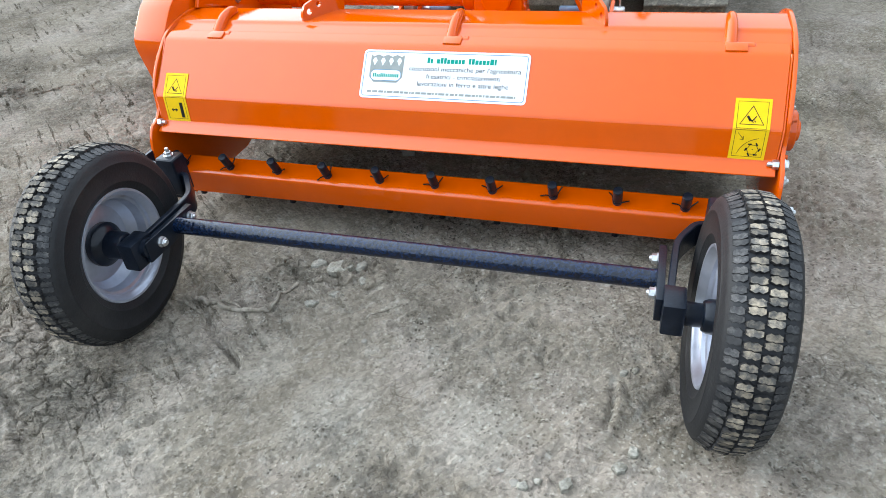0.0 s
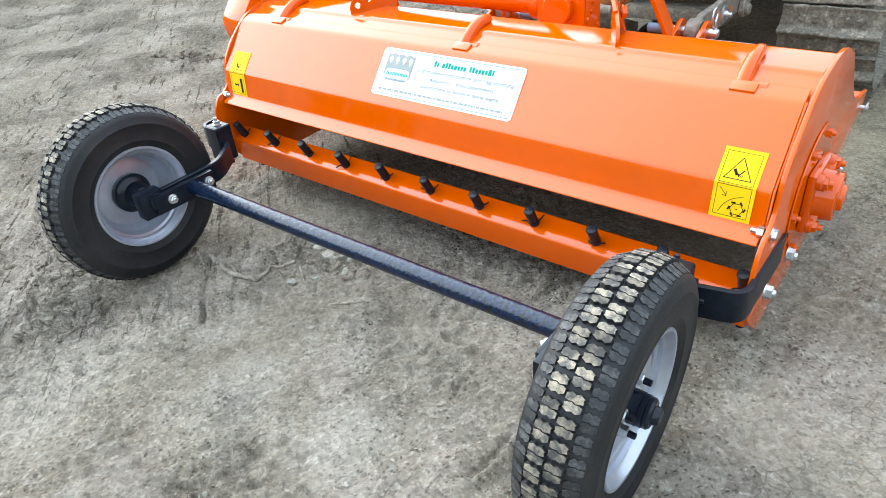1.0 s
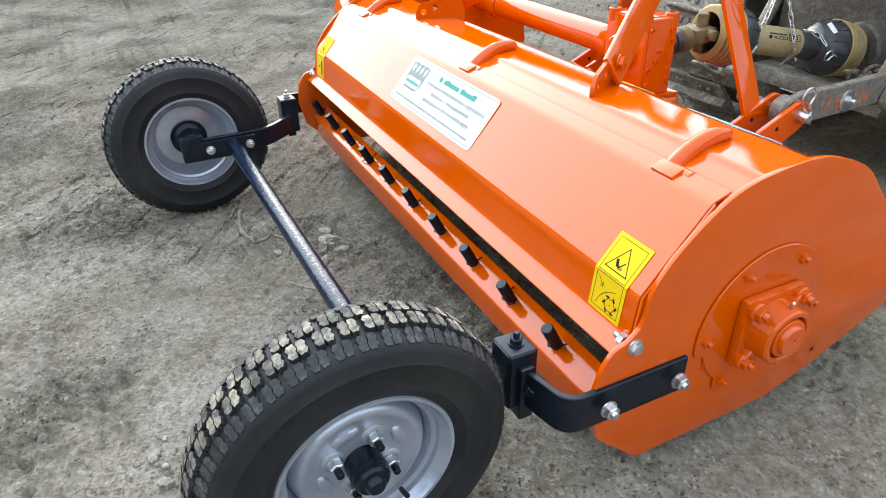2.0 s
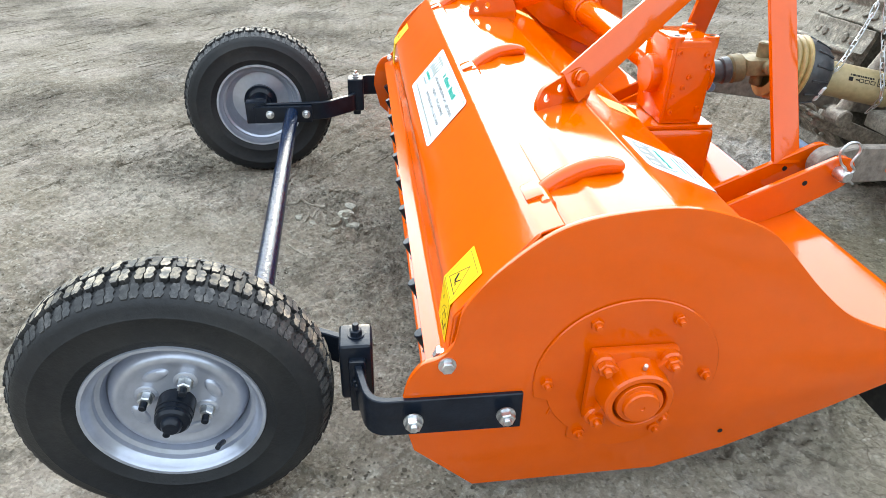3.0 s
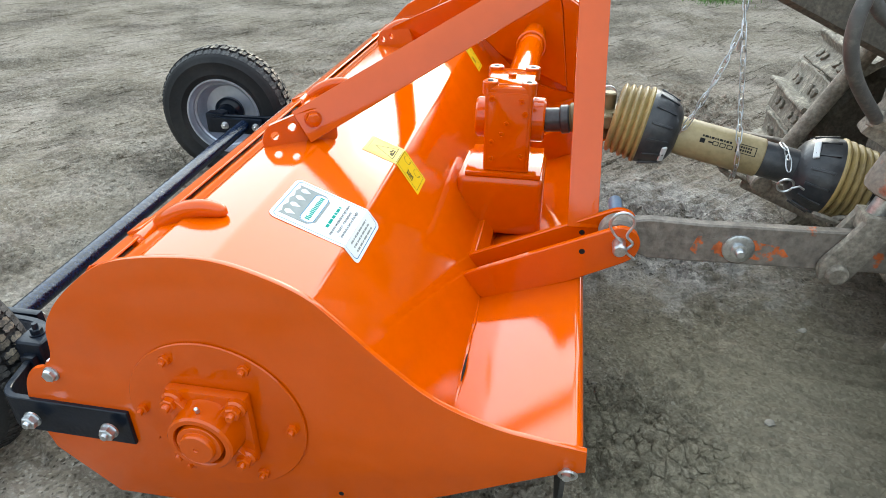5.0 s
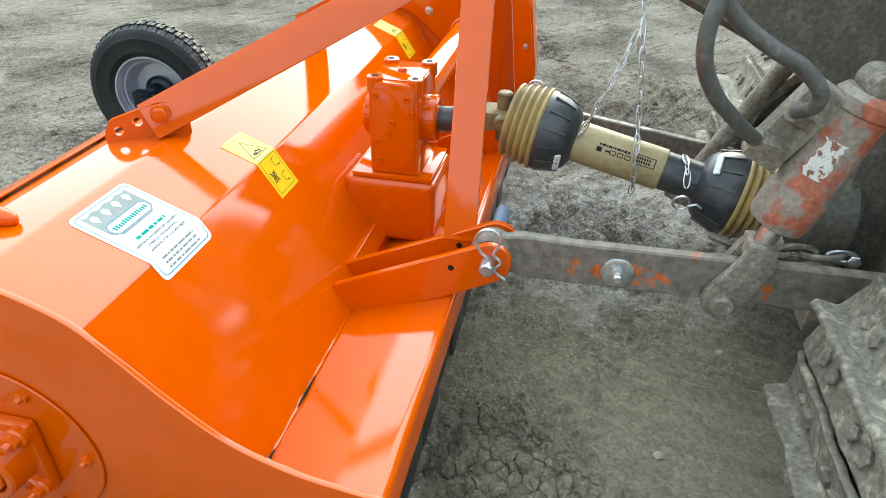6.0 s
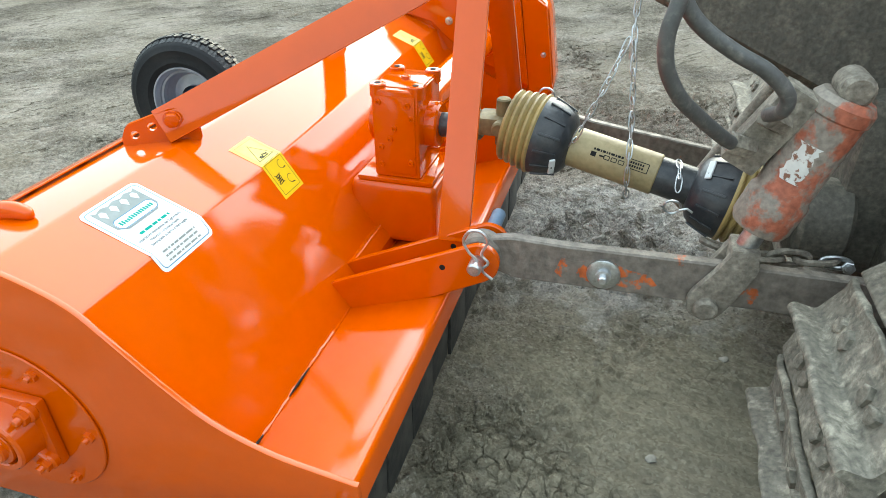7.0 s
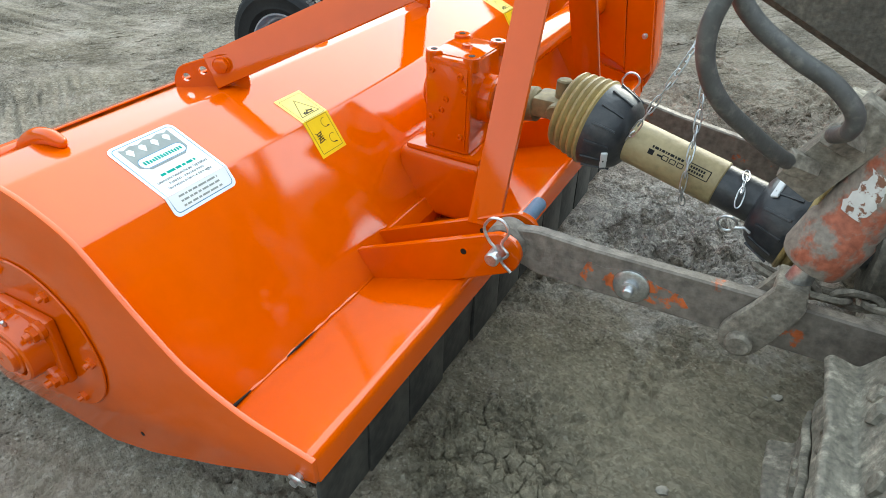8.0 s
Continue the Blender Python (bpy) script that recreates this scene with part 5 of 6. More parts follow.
def warning(m_up, m_lo, w, hu, hl, pale, kind, name="warning_sticker"):
    """A two-part warning sticker folded along its middle: triangle above, pictogram below."""
    top = part(name, sheet([(0, 0), (w, 0), (w, hu), (0, hu)], 0, 0.0005, m_up), PALE if pale else YELLOW, mower, "yellow two-part warning sticker with black pictograms")
    part("sticker_lower", sheet([(0, -hl), (w, -hl), (w, 0), (0, 0)], 0, 0.0005, m_lo), YELLOW, top)
    e = 0.0062
    part("sticker_line", outline_band([(e, 0.001), (w - e, 0.001), (w - e, hu - e), (e, hu - e)], 0.0013, 0.0006, 0.0007, m_up), INK, top)
    part("sticker_line", outline_band([(e, -hl + e), (w - e, -hl + e), (w - e, -0.001), (e, -0.001)], 0.0013, 0.0006, 0.0007, m_lo), INK, top)
    cx, by, th = w * 0.5, hu * 0.14, hu * 0.64
    tri_ = [(cx - th * 0.58, by), (cx + th * 0.58, by), (cx, by + th)]
    part("triangle", outline_band(tri_, 0.0030, 0.0006, 0.0008, m_up), INK, top)

    def dash(bm, x, y, turn, long, thick):
        join(bm, moved(box(-long / 2, long / 2, -thick / 2, thick / 2, 0.0006, 0.0008, 0), Matrix.Translation((x, y, 0)) @ pose(0, 0, 0, 0, 0, turn)))

    bm = bmesh.new()
    if kind == "spray":                   # a heap with bits flying off
        R_ = random.Random(3)
        for i in range(11):
            u = -0.26 + 0.052 * i
            dash(bm, cx + u * th, by + th * (0.13 + 0.10 * R_.random() + 0.12 * (0.26 - abs(u))), R_.uniform(0, 180), 0.0036, 0.0026)
        dash(bm, cx, by + th * 0.10, 0, th * 0.56, 0.0024)
    else:                                 # a stroke caught by a blade
        dash(bm, cx - th * 0.14, by + th * 0.32, -58, 0.0125, 0.0050)
        dash(bm, cx - th * 0.06, by + th * 0.24, -20, 0.0085, 0.0032)
        dash(bm, cx + th * 0.09, by + th * 0.30, 55, 0.0150, 0.0022)
        for k in range(3):
            dash(bm, cx + th * (0.02 + 0.07 * k), by + th * 0.17, 70, 0.0045, 0.0013)
    part("pictogram", moved(bm, m_up), INK, top)
    bm = bmesh.new()
    if kind == "rotor":                   # a ring with six hooks under an arc, and an arrow
        R_, ctr = 0.0125, (w * 0.64, -hl * 0.66)
        join(bm, outline_band(circle(*ctr, R_, n=6), 0.0014, 0.0006, 0.0008, Matrix()))
        join(bm, sheet(circle(*ctr, 0.0012, n=8), 0.0006, 0.0008, Matrix()))
        for i in range(6):
            a = 60.0 * i
            dash(bm, ctr[0] + 1.08 * R_ * math.cos(radians(a)), ctr[1] + 1.08 * R_ * math.sin(radians(a)), a + 65, 0.0075, 0.0030)
        join(bm, outline_band(circle(w * 0.86, -hl * 0.98, w * 0.66, 98, 168, 16), 0.0010, 0.0006, 0.0008, Matrix(), False))
        dash(bm, w * 0.25, -hl * 0.22, -48, 0.018, 0.0010), dash(bm, w * 0.29, -hl * 0.34, -8, 0.0075, 0.0010), dash(bm, w * 0.335, -hl * 0.28, -85, 0.0075, 0.0010)
    elif kind == "spray":                 # two curled arrows and a crossed-out block
        for y_, a0, a1 in ((-0.22, 60, 300), (-0.66, 40, 290)):
            c_ = (w * 0.70, hl * y_)
            join(bm, outline_band(circle(*c_, 0.0095, a0, a1, 18), 0.0011, 0.0006, 0.0008, Matrix(), False))
            dash(bm, c_[0] + 0.0095 * math.cos(radians(a1)), c_[1] + 0.0095 * math.sin(radians(a1)), a1 + 55, 0.0060, 0.0024)
        for k in range(5):
            dash(bm, w * 0.30, -hl * (0.40 + 0.055 * k), 8, 0.016 - 0.0012 * abs(k - 2), 0.0019)
        dash(bm, w * 0.30, -hl * 0.50, 48, 0.027, 0.0014), dash(bm, w * 0.30, -hl * 0.50, -48, 0.027, 0.0014)
    else:                                 # an upright bar and a double arrow
        box(w * 0.66, w * 0.80, -hl * 0.85, -hl * 0.22, 0.0006, 0.0008, 0, bm=bm)
        box(w * 0.28, w * 0.52, -hl * 0.56, -hl * 0.51, 0.0006, 0.0008, 0, bm=bm)
        for sgn, x_ in ((1, w * 0.28), (-1, w * 0.52)):
            for a in (35, -35):
                dash(bm, x_ + sgn * 0.0022, -hl * 0.535 + (0.0022 if a > 0 else -0.0022), a * sgn, 0.0065, 0.0022)
    part("pictogram", moved(bm, m_lo), INK, top)


OUT_U = Vector((0, -0.766, 0.643)) * 0.0004
OUT_L = Vector((0, -0.995, 0.1)) * 0.0006
LOV = Vector((0, 0.007, 0.070))
for x, kind in ((0.688, "rotor"), (-0.762, "bar")):
    o = Vector((x, -0.207, 0.388))
    warning(frame_on(o + OUT_U, (1, 0, 0), UPV), frame_on(o + OUT_L, (1, 0, 0), LOV), 0.072, 0.066, 0.067, False, kind)
# one more on the hood's top, folded over the front edge
fo = Vector((0.324, 0.214, 0.491))
warning(frame_on(fo + Vector((0, 0.378, 0.926)) * 0.0004, (-1, 0, 0), -FU), frame_on(fo + Vector((0, 0.833, 0.553)) * 0.0006, (-1, 0, 0), -FD), 0.072, 0.070, 0.074, True, "spray")
fo = Vector((-0.560, 0.214, 0.491))
warning(frame_on(fo + Vector((0, 0.378, 0.926)) * 0.0004, (-1, 0, 0), -FU), frame_on(fo + Vector((0, 0.833, 0.553)) * 0.0006, (-1, 0, 0), -FD), 0.072, 0.070, 0.074, True, "spray")

# ---- drive shaft between gearbox and tractor ----
pto = thing("drive_shaft", "ochre and black guarded drive shaft with safety chains", "drive shaft", (0.09, 0.80, 0.0))
A, B = Vector((0.053, 0.617, 0.520)), Vector((0.132, 1.126, 0.428))
AX = (B - A).normalized()
LEN = (B - A).length
MA = aim(A, AX)
ribs = [(0.060, 0.0)]
for i in range(5):
    r_, h_ = 0.0765 + 0.0022 * i, 0.0155 * i
    ribs += [(r_ - 0.0045, h_ + 0.0015), (r_ + 0.0020, h_ + 0.0035), (r_ + 0.0050, h_ + 0.0065), (r_ + 0.0050, h_ + 0.0100), (r_ + 0.0015, h_ + 0.0130)]
ribs += [(0.0845, 0.0785), (0.083, 0.080)]
ribs_in = [(0.076, 0.06), (0.058, 0.004)]


def slim(prof):
    """The guards' profile, drawn in a little towards their middle."""
    return [(r * 0.89, 0.082 + (h - 0.082) * 0.90) for r, h in prof]


part("ribbed_guard", moved(lathe(slim(ribs + ribs_in), 40, True), MA), SHIELD, pto, "ochre ribbed guard cone")
cone = [(0.086, 0.072), (0.0870, 0.078), (0.0855, 0.095), (0.081, 0.114), (0.074, 0.130), (0.064, 0.142), (0.050, 0.150), (0.042, 0.152), (0.042, 0.146), (0.070, 0.130), (0.082, 0.078)]
guard = part("guard_cone", moved(lathe(slim(cone), 40, True), MA), CONE, pto, "black plastic guard cone")
rb = None
for i in range(14):
    mm = MA @ pose(0, 0, 0, 0, 0, i * 360 / 14) @ pose(0.0730, 0, 0.107, 0, -17, 0)
    if rb is None:
        rb = part("guard_rib", box(-0.002, 0.002, -0.0025, 0.0025, -0.022, 0.022, 0.001), CONE, guard, at=mm)
    else:
        again(rb, mm)
tube_o = lathe([(0.030, 0.140), (0.0395, 0.140), (0.0395, 0.312), (0.038, 0.314), (0.030, 0.314)], 32, True)
sleeve = part("guard_tube", moved(tube_o, MA), TUBE, pto, "ochre plastic guard tube with worn print")
part("inner_tube", moved(lathe([(0.030, 0.310), (0.0365, 0.310), (0.0365, LEN - 0.085), (0.030, LEN - 0.085)], 28, True), MA), CONE, pto, "dark inner guard tube")
MB = aim(B, -AX)
g2 = part("guard_cone", moved(lathe(slim(cone), 40, True), MB), CONE, pto)
part("ribbed_guard", moved(lathe(slim(ribs + ribs_in), 40, True), MB), SHIELD, pto)
for i in range(14):
    again(rb, MB @ pose(0, 0, 0, 0, 0, i * 360 / 14) @ pose(0.0730, 0, 0.107, 0, -17, 0), g2)
# white tongues of the guard clips
for M_, a in ((MA, 205), (MB, 60), (MB, 215)):
    part("guard_clip", moved(box(-0.002, 0.003, -0.020, 0.020, -0.006, 0.006, 0.0024, 3), M_ @ pose(0, 0, 0, 0, 0, a) @ pose(0.0655, 0, 0.126, 0, -36, 0)), WHITE, pto, "white plastic guard clip")
# worn print on the tube, on the side away from the ground
toward_ = MA.inverted().to_3x3() @ Vector((1, 0, 0.55))
PA = math.atan2(toward_.y, toward_.x)
bm = bmesh.new()
R = random.Random(8)


def mark(a, z, wide, long):
    """A printed bar on the tube, at turn a and length z."""
    b_ = box(-0.0003, 0.0003, -wide / 2, wide / 2, -long / 2, long / 2, 0)
    join(bm, moved(b_, MA @ Matrix.Rotation(PA + a, 4, "Z") @ Matrix.Translation((0.0397, 0, z))))


z = 0.190
while z < 0.248:                      # small line of writing
    w = R.uniform(0.002, 0.007)
    mark(-0.13, z + w / 2, 0.0042, w)
    z += w + 0.0016
mark(0.12, 0.192, 0.009, 0.010), mark(0.11, 0.208, 0.003, 0.009)
for z in (0.218, 0.232, 0.246):       # little row of shaft symbols
    mark(0.20, z, 0.0014, 0.010), mark(0.02, z, 0.0014, 0.010), mark(0.11, z - 0.005, 0.007, 0.0014), mark(0.11, z + 0.005, 0.007, 0.0014)
for z, w in ((0.258, 0.0015), (0.296, 0.0015)):
    mark(0.0, z, 0.018, w)
for a in (-0.22, 0.22):
    mark(a, 0.277, 0.0013, 0.038)
for a in (-0.08, 0.08):
    z = 0.263
    while z < 0.290:
        mark(a, z, 0.004, 0.003)
        z += 0.0046
part("tube_print", bm, INK, sleeve)
# joints at both ends
jb = rod((GX, 0.480, 0.500), (GX, 0.520, 0.503), 0.026, 24, chamfer=0.003)
rod((GX, 0.515, 0.503), (GX + 0.001, 0.535, 0.506), 0.031, 24, chamfer=0.003, bm=jb)
part("yoke_collar", jb, CONE, pto, "black yoke collar")
yb = rod((GX, 0.534, 0.506), (GX + 0.001, 0.568, 0.512), 0.033, 24, chamfer=0.006)
box(0.016, 0.082, 0.562, 0.640, 0.498, 0.536, 0.008, bm=yb)
rod((0.000, 0.612, 0.520), (0.100, 0.612, 0.520), 0.015, 16, chamfer=0.003, bm=yb)
rod((0.050, 0.612, 0.470), (0.050, 0.612, 0.570), 0.015, 16, chamfer=0.003, bm=yb)
part("universal_joint", yb, JOINT, pto, "olive cast universal joint")
part("universal_joint", rod(B - AX * 0.02, B + Vector((0.0, 0.14, -0.01)), 0.028, 20, chamfer=0.004), CONE, pto)


def chain(pts, pitch=0.0250, wire=0.0013, half=0.0052):
    """Oval links, each turned a quarter to the last, along a line."""
    P = spline(pts, 12)
    cum = [0.0]
    for a, b in zip(P, P[1:]):
        cum.append(cum[-1] + (b - a).length)
    bm = bmesh.new()
    n_l = int(cum[-1] / pitch)
    R_ = random.Random(len(pts))
    for k in range(n_l):
        s = (k + 0.5) * pitch
        i = max(j for j in range(len(cum)) if cum[j] <= s)
        i = min(i, len(P) - 2)
        f = (s - cum[i]) / max(1e-6, cum[i + 1] - cum[i])
        p, d = P[i].lerp(P[i + 1], f), (P[i + 1] - P[i])
        hl = pitch * 0.62
        loop_ = []
        for q in range(14):
            a = 2 * math.pi * q / 14
            loop_.append(Vector((half * math.cos(a), 0, hl * math.sin(a) + (0.25 * hl if math.sin(a) > 0 else -0.25 * hl))))
        mm = aim(p, d, 90 * (k % 2) + R_.uniform(-20, 20))
        pipe([mm @ v for v in loop_], wire, 6, True, bm=bm)
    return bm


part("safety_chain", chain([(0.108, 0.752, 0.500), (0.112, 0.772, 0.545), (0.100, 0.812, 0.640), (0.070, 0.842, 0.725)]), ZINC, pto, "bright zinc safety chain")
part("safety_chain", chain([(0.120, 0.872, 0.420), (0.146, 0.868, 0.470), (0.112, 0.862, 0.560), (0.080, 0.848, 0.680), (0.056, 0.842, 0.740), (0.025, 0.842, 0.810)]), ZINC, pto)
part("chain_snap", box(0.062, 0.069, 0.840, 0.847, 0.668, 0.702, 0.002), ZINC, pto)
part("safety_chain", chain([(0.105, 0.956, 0.499), (0.130, 0.957, 0.497), (0.158, 0.958, 0.486), (0.185, 0.957, 0.462)]), ZINC, pto)
hk = [Vector((0.196 + 0.004 * math.sin(a), 0.952 + 0.0145 * math.cos(a), 0.449 + 0.0145 * math.sin(a))) for a in np.linspace(0.15, 5.95, 22)]
hk += [hk[-1] + Vector((0, 0.012, 0.004)), hk[-1] + Vector((0, 0.022, -0.002))]
part("ring_hook", pipe(hk, 0.0022, 8), ZINC, pto, "zinc ring hook")

# ---- crawler tractor ----
tractor = thing("crawler_tractor", "worn red crawler tractor with muddy steel tracks and rear three-point hitch", "tractor", (0.0, 1.9, 0.0))
hb_ = box(-0.26, 0.26, 1.30, 2.90, 0.28, 0.86, 0.03)
box(-0.16, 0.16, 1.22, 1.32, 0.34, 0.66, 0.02, bm=hb_)
part("rear_housing", hb_, DARK, tractor, "oily dark rear axle housing")
part("power_takeoff_boss", rod((0.13, 1.245, 0.428), (0.13, 1.16, 0.428), 0.075, 28, chamfer=0.008), DARK, tractor)
part("top_hitch_frame", prism([(0.835, 0.790), (0.94, 0.742), (1.16, 0.640), (1.40, 0.62), (1.40, 1.05), (0.835, 1.05)], -0.10, 0.10, "x", 0.01), DARK, tractor, "dirty dark top hitch frame")
part("drawbar", box(-0.26, 0.24, 1.20, 1.34, 0.24, 0.29, 0.008), OLDIRON, tractor)
for sx in (1, -1):
    # unseen mudguard added over each track to darken the hood's reflections: an upright inner sheet with a flat top
    # that bends down at the back
    line = fillet([(1.40, 0.60), (1.44, 0.92), (1.58, 1.06), (2.60, 1.06), (2.90, 0.86)], 0.08, 6)
    wide = 0.74
    if sx < 0:                          # far guard, enlarged to block more reflected sky
        line, wide = fillet([(1.36, 0.72), (1.40, 1.06), (1.56, 1.22), (2.60, 1.22), (2.90, 0.96)], 0.08, 6), 1.00
    guard_bm = strip(line, 0.006, *sorted((sx * 0.275, sx * wide)))
    join(guard_bm, prism(fillet([(1.41, 0.60), (1.45, 0.92), (1.58, 1.055), (2.60, 1.055), (2.88, 0.86), (2.88, 0.60)], 0.08, 6, True), *sorted((sx * 0.268, sx * 0.274)), "x", 0.001))
    part("mudguard", guard_bm, PANELRED, tractor, "unseen faded red sheet mudguard, added over the track to block sky")
part("hood_box", box(-0.24, 0.24, 1.60, 3.4, 0.86, 1.30, 0.05), PANELRED, tractor)
# unseen seat and back, added to keep sky out of the hood's reflections
part("operator_seat", box(-0.26, 0.26, 1.24, 1.60, 1.03, 1.15, 0.04, 3), DARK, tractor, "unseen dark seat mass, added to block sky from the hood")
rest = prism(fillet([(-0.27, 1.13), (0.27, 1.13), (0.25, 1.58), (-0.25, 1.58)], 0.08, 5, True), 0.0, 0.09, "y", 0.02, 3)
part("seat_backrest", moved(rest, pose(0, 1.22, 0)), DARK, tractor)
for sx in (1, -1):
    xl = 0.330 * sx
    lk = prism(fillet([(0.628, 0.366), (0.700, 0.344), (1.08, 0.354), (1.45, 0.362), (1.45, 0.436), (1.08, 0.432), (0.78, 0.424), (0.690, 0.426), (0.628, 0.412)], 0.010, 3, True), xl - 0.011, xl + 0.011, "x", 0.003)
    rod((xl - 0.021, 0.640, 0.386), (xl + 0.021, 0.640, 0.386), 0.036, 28, chamfer=0.006, bm=lk)
    drop = Matrix()
    if sx < 0:                          # the other arm hangs lower towards the tractor
        drop[2][1], drop[2][3] = -0.17, 0.17 * 0.64
        moved(lk, drop)
    link_arm = part("lower_link", lk, LINKIRON, tractor, "worn grey link arm with orange paint traces")
    if sx < 0:
        continue
    tp = [(0.770, 0.372), (0.782, 0.362), (0.815, 0.366), (0.835, 0.360), (0.872, 0.364), (0.905, 0.358), (0.940, 0.374), (0.925, 0.392), (0.890, 0.396), (0.862, 0.408), (0.830, 0.404), (0.806, 0.398), (0.780, 0.402)]
    lo_, hi_ = sorted((xl + sx * 0.0108, xl + sx * 0.0115))
    part("paint_trace", prism(tp, lo_, hi_, "x", 0), TRACE, link_arm, "flaked orange paint")
    w_ = part("link_bolt", lathe([(0, 0), (0.028, 0), (0.028, 0.004), (0.024, 0.006), (0.013, 0.006), (0.013, 0.014), (0.008, 0.015), (0.008, 0.024), (0.006, 0.026), (0, 0.026)], 24), ZINC, link_arm, "zinc bolt with wide washer", at=aim((xl + sx * 0.011, 0.852, 0.382), (sx, 0, 0)))
    fork = fillet([(0.992, 0.338), (1.034, 0.332), (1.052, 0.362), (1.084, 0.440), (1.072, 0.470), (1.040, 0.468), (1.022, 0.430), (0.986, 0.372)], 0.016, 4, True)
    ck = prism(fork, xl - 0.030, xl - 0.013, "x", 0.004, 2)
    join(ck, prism(fork, xl + 0.013, xl + 0.030, "x", 0.004, 2))
    box(xl - 0.029, xl + 0.029, 1.036, 1.078, 0.434, 0.470, 0.005, bm=ck)
    rod((xl - 0.042, 1.018, 0.358), (xl + 0.042, 1.018, 0.358), 0.019, 18, chamfer=0.004, bm=ck)
    clevis = part("lift_clevis", ck, OLDIRON, tractor, "muddy lift rod clevis")
    part("lift_rod", rod((xl, 1.056, 0.455), (xl, 1.078, 0.530), 0.0165, 20), ZINC, clevis, "bare steel lift rod")
    c0, c1 = Vector((xl, 1.066, 0.500)), Vector((xl, 1.134, 0.715))
    cyl = lathe([(0, 0.0), (0.032, 0.0), (0.041, 0.004), (0.045, 0.014), (0.045, 0.060), (0.041, 0.066), (0.041, 0.192), (0.0435, 0.195), (0.0435, 0.212), (0.036, 0.222), (0, 0.222)], 36)
    CM = aim(c0, c1 - c0)
    barrel = part("lift_cylinder", moved(cyl, CM), OLDRED, tractor, "faded red lift cylinder with flaked white paint")
    part("cylinder_eye", rod(c1 + Vector((-0.03, 0, 0.01)), c1 + Vector((0.03, 0, 0.01)), 0.022, 20, chamfer=0.005), OLDIRON, barrel)
    bm = bmesh.new()
    R_ = random.Random(6)
    side_a = math.atan2((CM.inverted().to_3x3() @ Vector((1, -0.35, 0.2))).y, (CM.inverted().to_3x3() @ Vector((1, -0.35, 0.2))).x)
    rows_ = []
    for i in range(13):
        za = 0.096 + 0.058 * i / 12
        a0, a1 = side_a - 0.38 + R_.uniform(-0.10, 0.10), side_a + 0.30 + R_.uniform(-0.12, 0.12)
        rows_.append([bm.verts.new(CM @ Vector((0.0416 * math.cos(a0 + (a1 - a0) * j / 8), 0.0416 * math.sin(a0 + (a1 - a0) * j / 8), za))) for j in range(9)])
    for ra, rb_ in zip(rows_, rows_[1:]):
        for j in range(8):
            bm.faces.new((ra[j], ra[j + 1], rb_[j + 1], rb_[j]))
    part("paint_patch", bm, FLAKE, barrel, "flaked white paint patch")
valve_bm = bar((0.322, 1.015, 0.598), (0.338, 1.078, 0.718), 0.056, 0.034, (1, 0, 0), 0.006)
rod((0.336, 1.030, 0.628), (0.350, 0.996, 0.640), 0.016, 6, chamfer=0.002, bm=valve_bm)
rod((0.345, 1.060, 0.670), (0.372, 1.030, 0.690), 0.016, 6, chamfer=0.002, bm=valve_bm)
part("hose_valve_block", valve_bm, OLDIRON, tractor, "dusty grey hydraulic valve block")
hoseA = spline([(0.450, 0.905, 0.920), (0.462, 0.892, 0.850), (0.468, 0.884, 0.808), (0.462, 0.890, 0.768), (0.445, 0.912, 0.728), (0.410, 0.946, 0.690), (0.372, 0.985, 0.652), (0.345, 1.005, 0.634)], 8)
part("hydraulic_hose", pipe(hoseA, 0.0100, 14), HOSE, tractor, "black hydraulic hose")
hoseB = spline([(0.440, 0.880, 0.890), (0.438, 0.898, 0.842), (0.432, 0.924, 0.811), (0.424, 0.968, 0.782), (0.418, 1.010, 0.760), (0.412, 1.040, 0.732), (0.402, 1.042, 0.708), (0.372, 1.032, 0.690)], 8)
part("hydraulic_hose", pipe(hoseB, 0.0100, 14), HOSE, tractor)
part("stabiliser_chain", chain([(0.22, 1.02, 0.40), (0.20, 1.10, 0.375), (0.20, 1.24, 0.39)], 0.042, 0.006, 0.014), OLDIRON, tractor, "rusty stabiliser chain")
part("stabiliser_chain", chain([(-0.215, 0.905, 0.338), (-0.205, 0.945, 0.318), (-0.195, 1.010, 0.285)], 0.038, 0.0075, 0.016), OLDIRON, tractor)
part("stabiliser_bar", bar((-0.197, 0.990, 0.293), (-0.150, 1.330, 0.165), 0.050, 0.022, (1, 0, 0.1), 0.005), OLDIRON, tractor, "muddy flat stabiliser bar")
strut = rod((-0.135, 1.000, 0.310), (-0.125, 1.235, 0.800), 0.019, 18, chamfer=0.004)
rod((-0.165, 1.005, 0.318), (-0.100, 1.005, 0.318), 0.024, 18, chamfer=0.004, bm=strut)
part("lift_strut", strut, OLDIRON, tractor, "muddy round lift strut")

sk = [Vector((0.205, 1.232 + 0.024 * math.cos(t), 0.386 + 0.010 * math.sin(t))) for t in np.linspace(0, 2 * math.pi, 19)[:-1]]
shackle = part("chain_shackle", pipe(sk, 0.0042, 8, True), ZINC, tractor, "bright zinc chain shackle")
part("shackle_bolt", moved(hexhead(0.011, 0.009, 0.006), aim((0.212, 1.250, 0.384), (1, -0.2, 0.3))), ZINC, shackle)


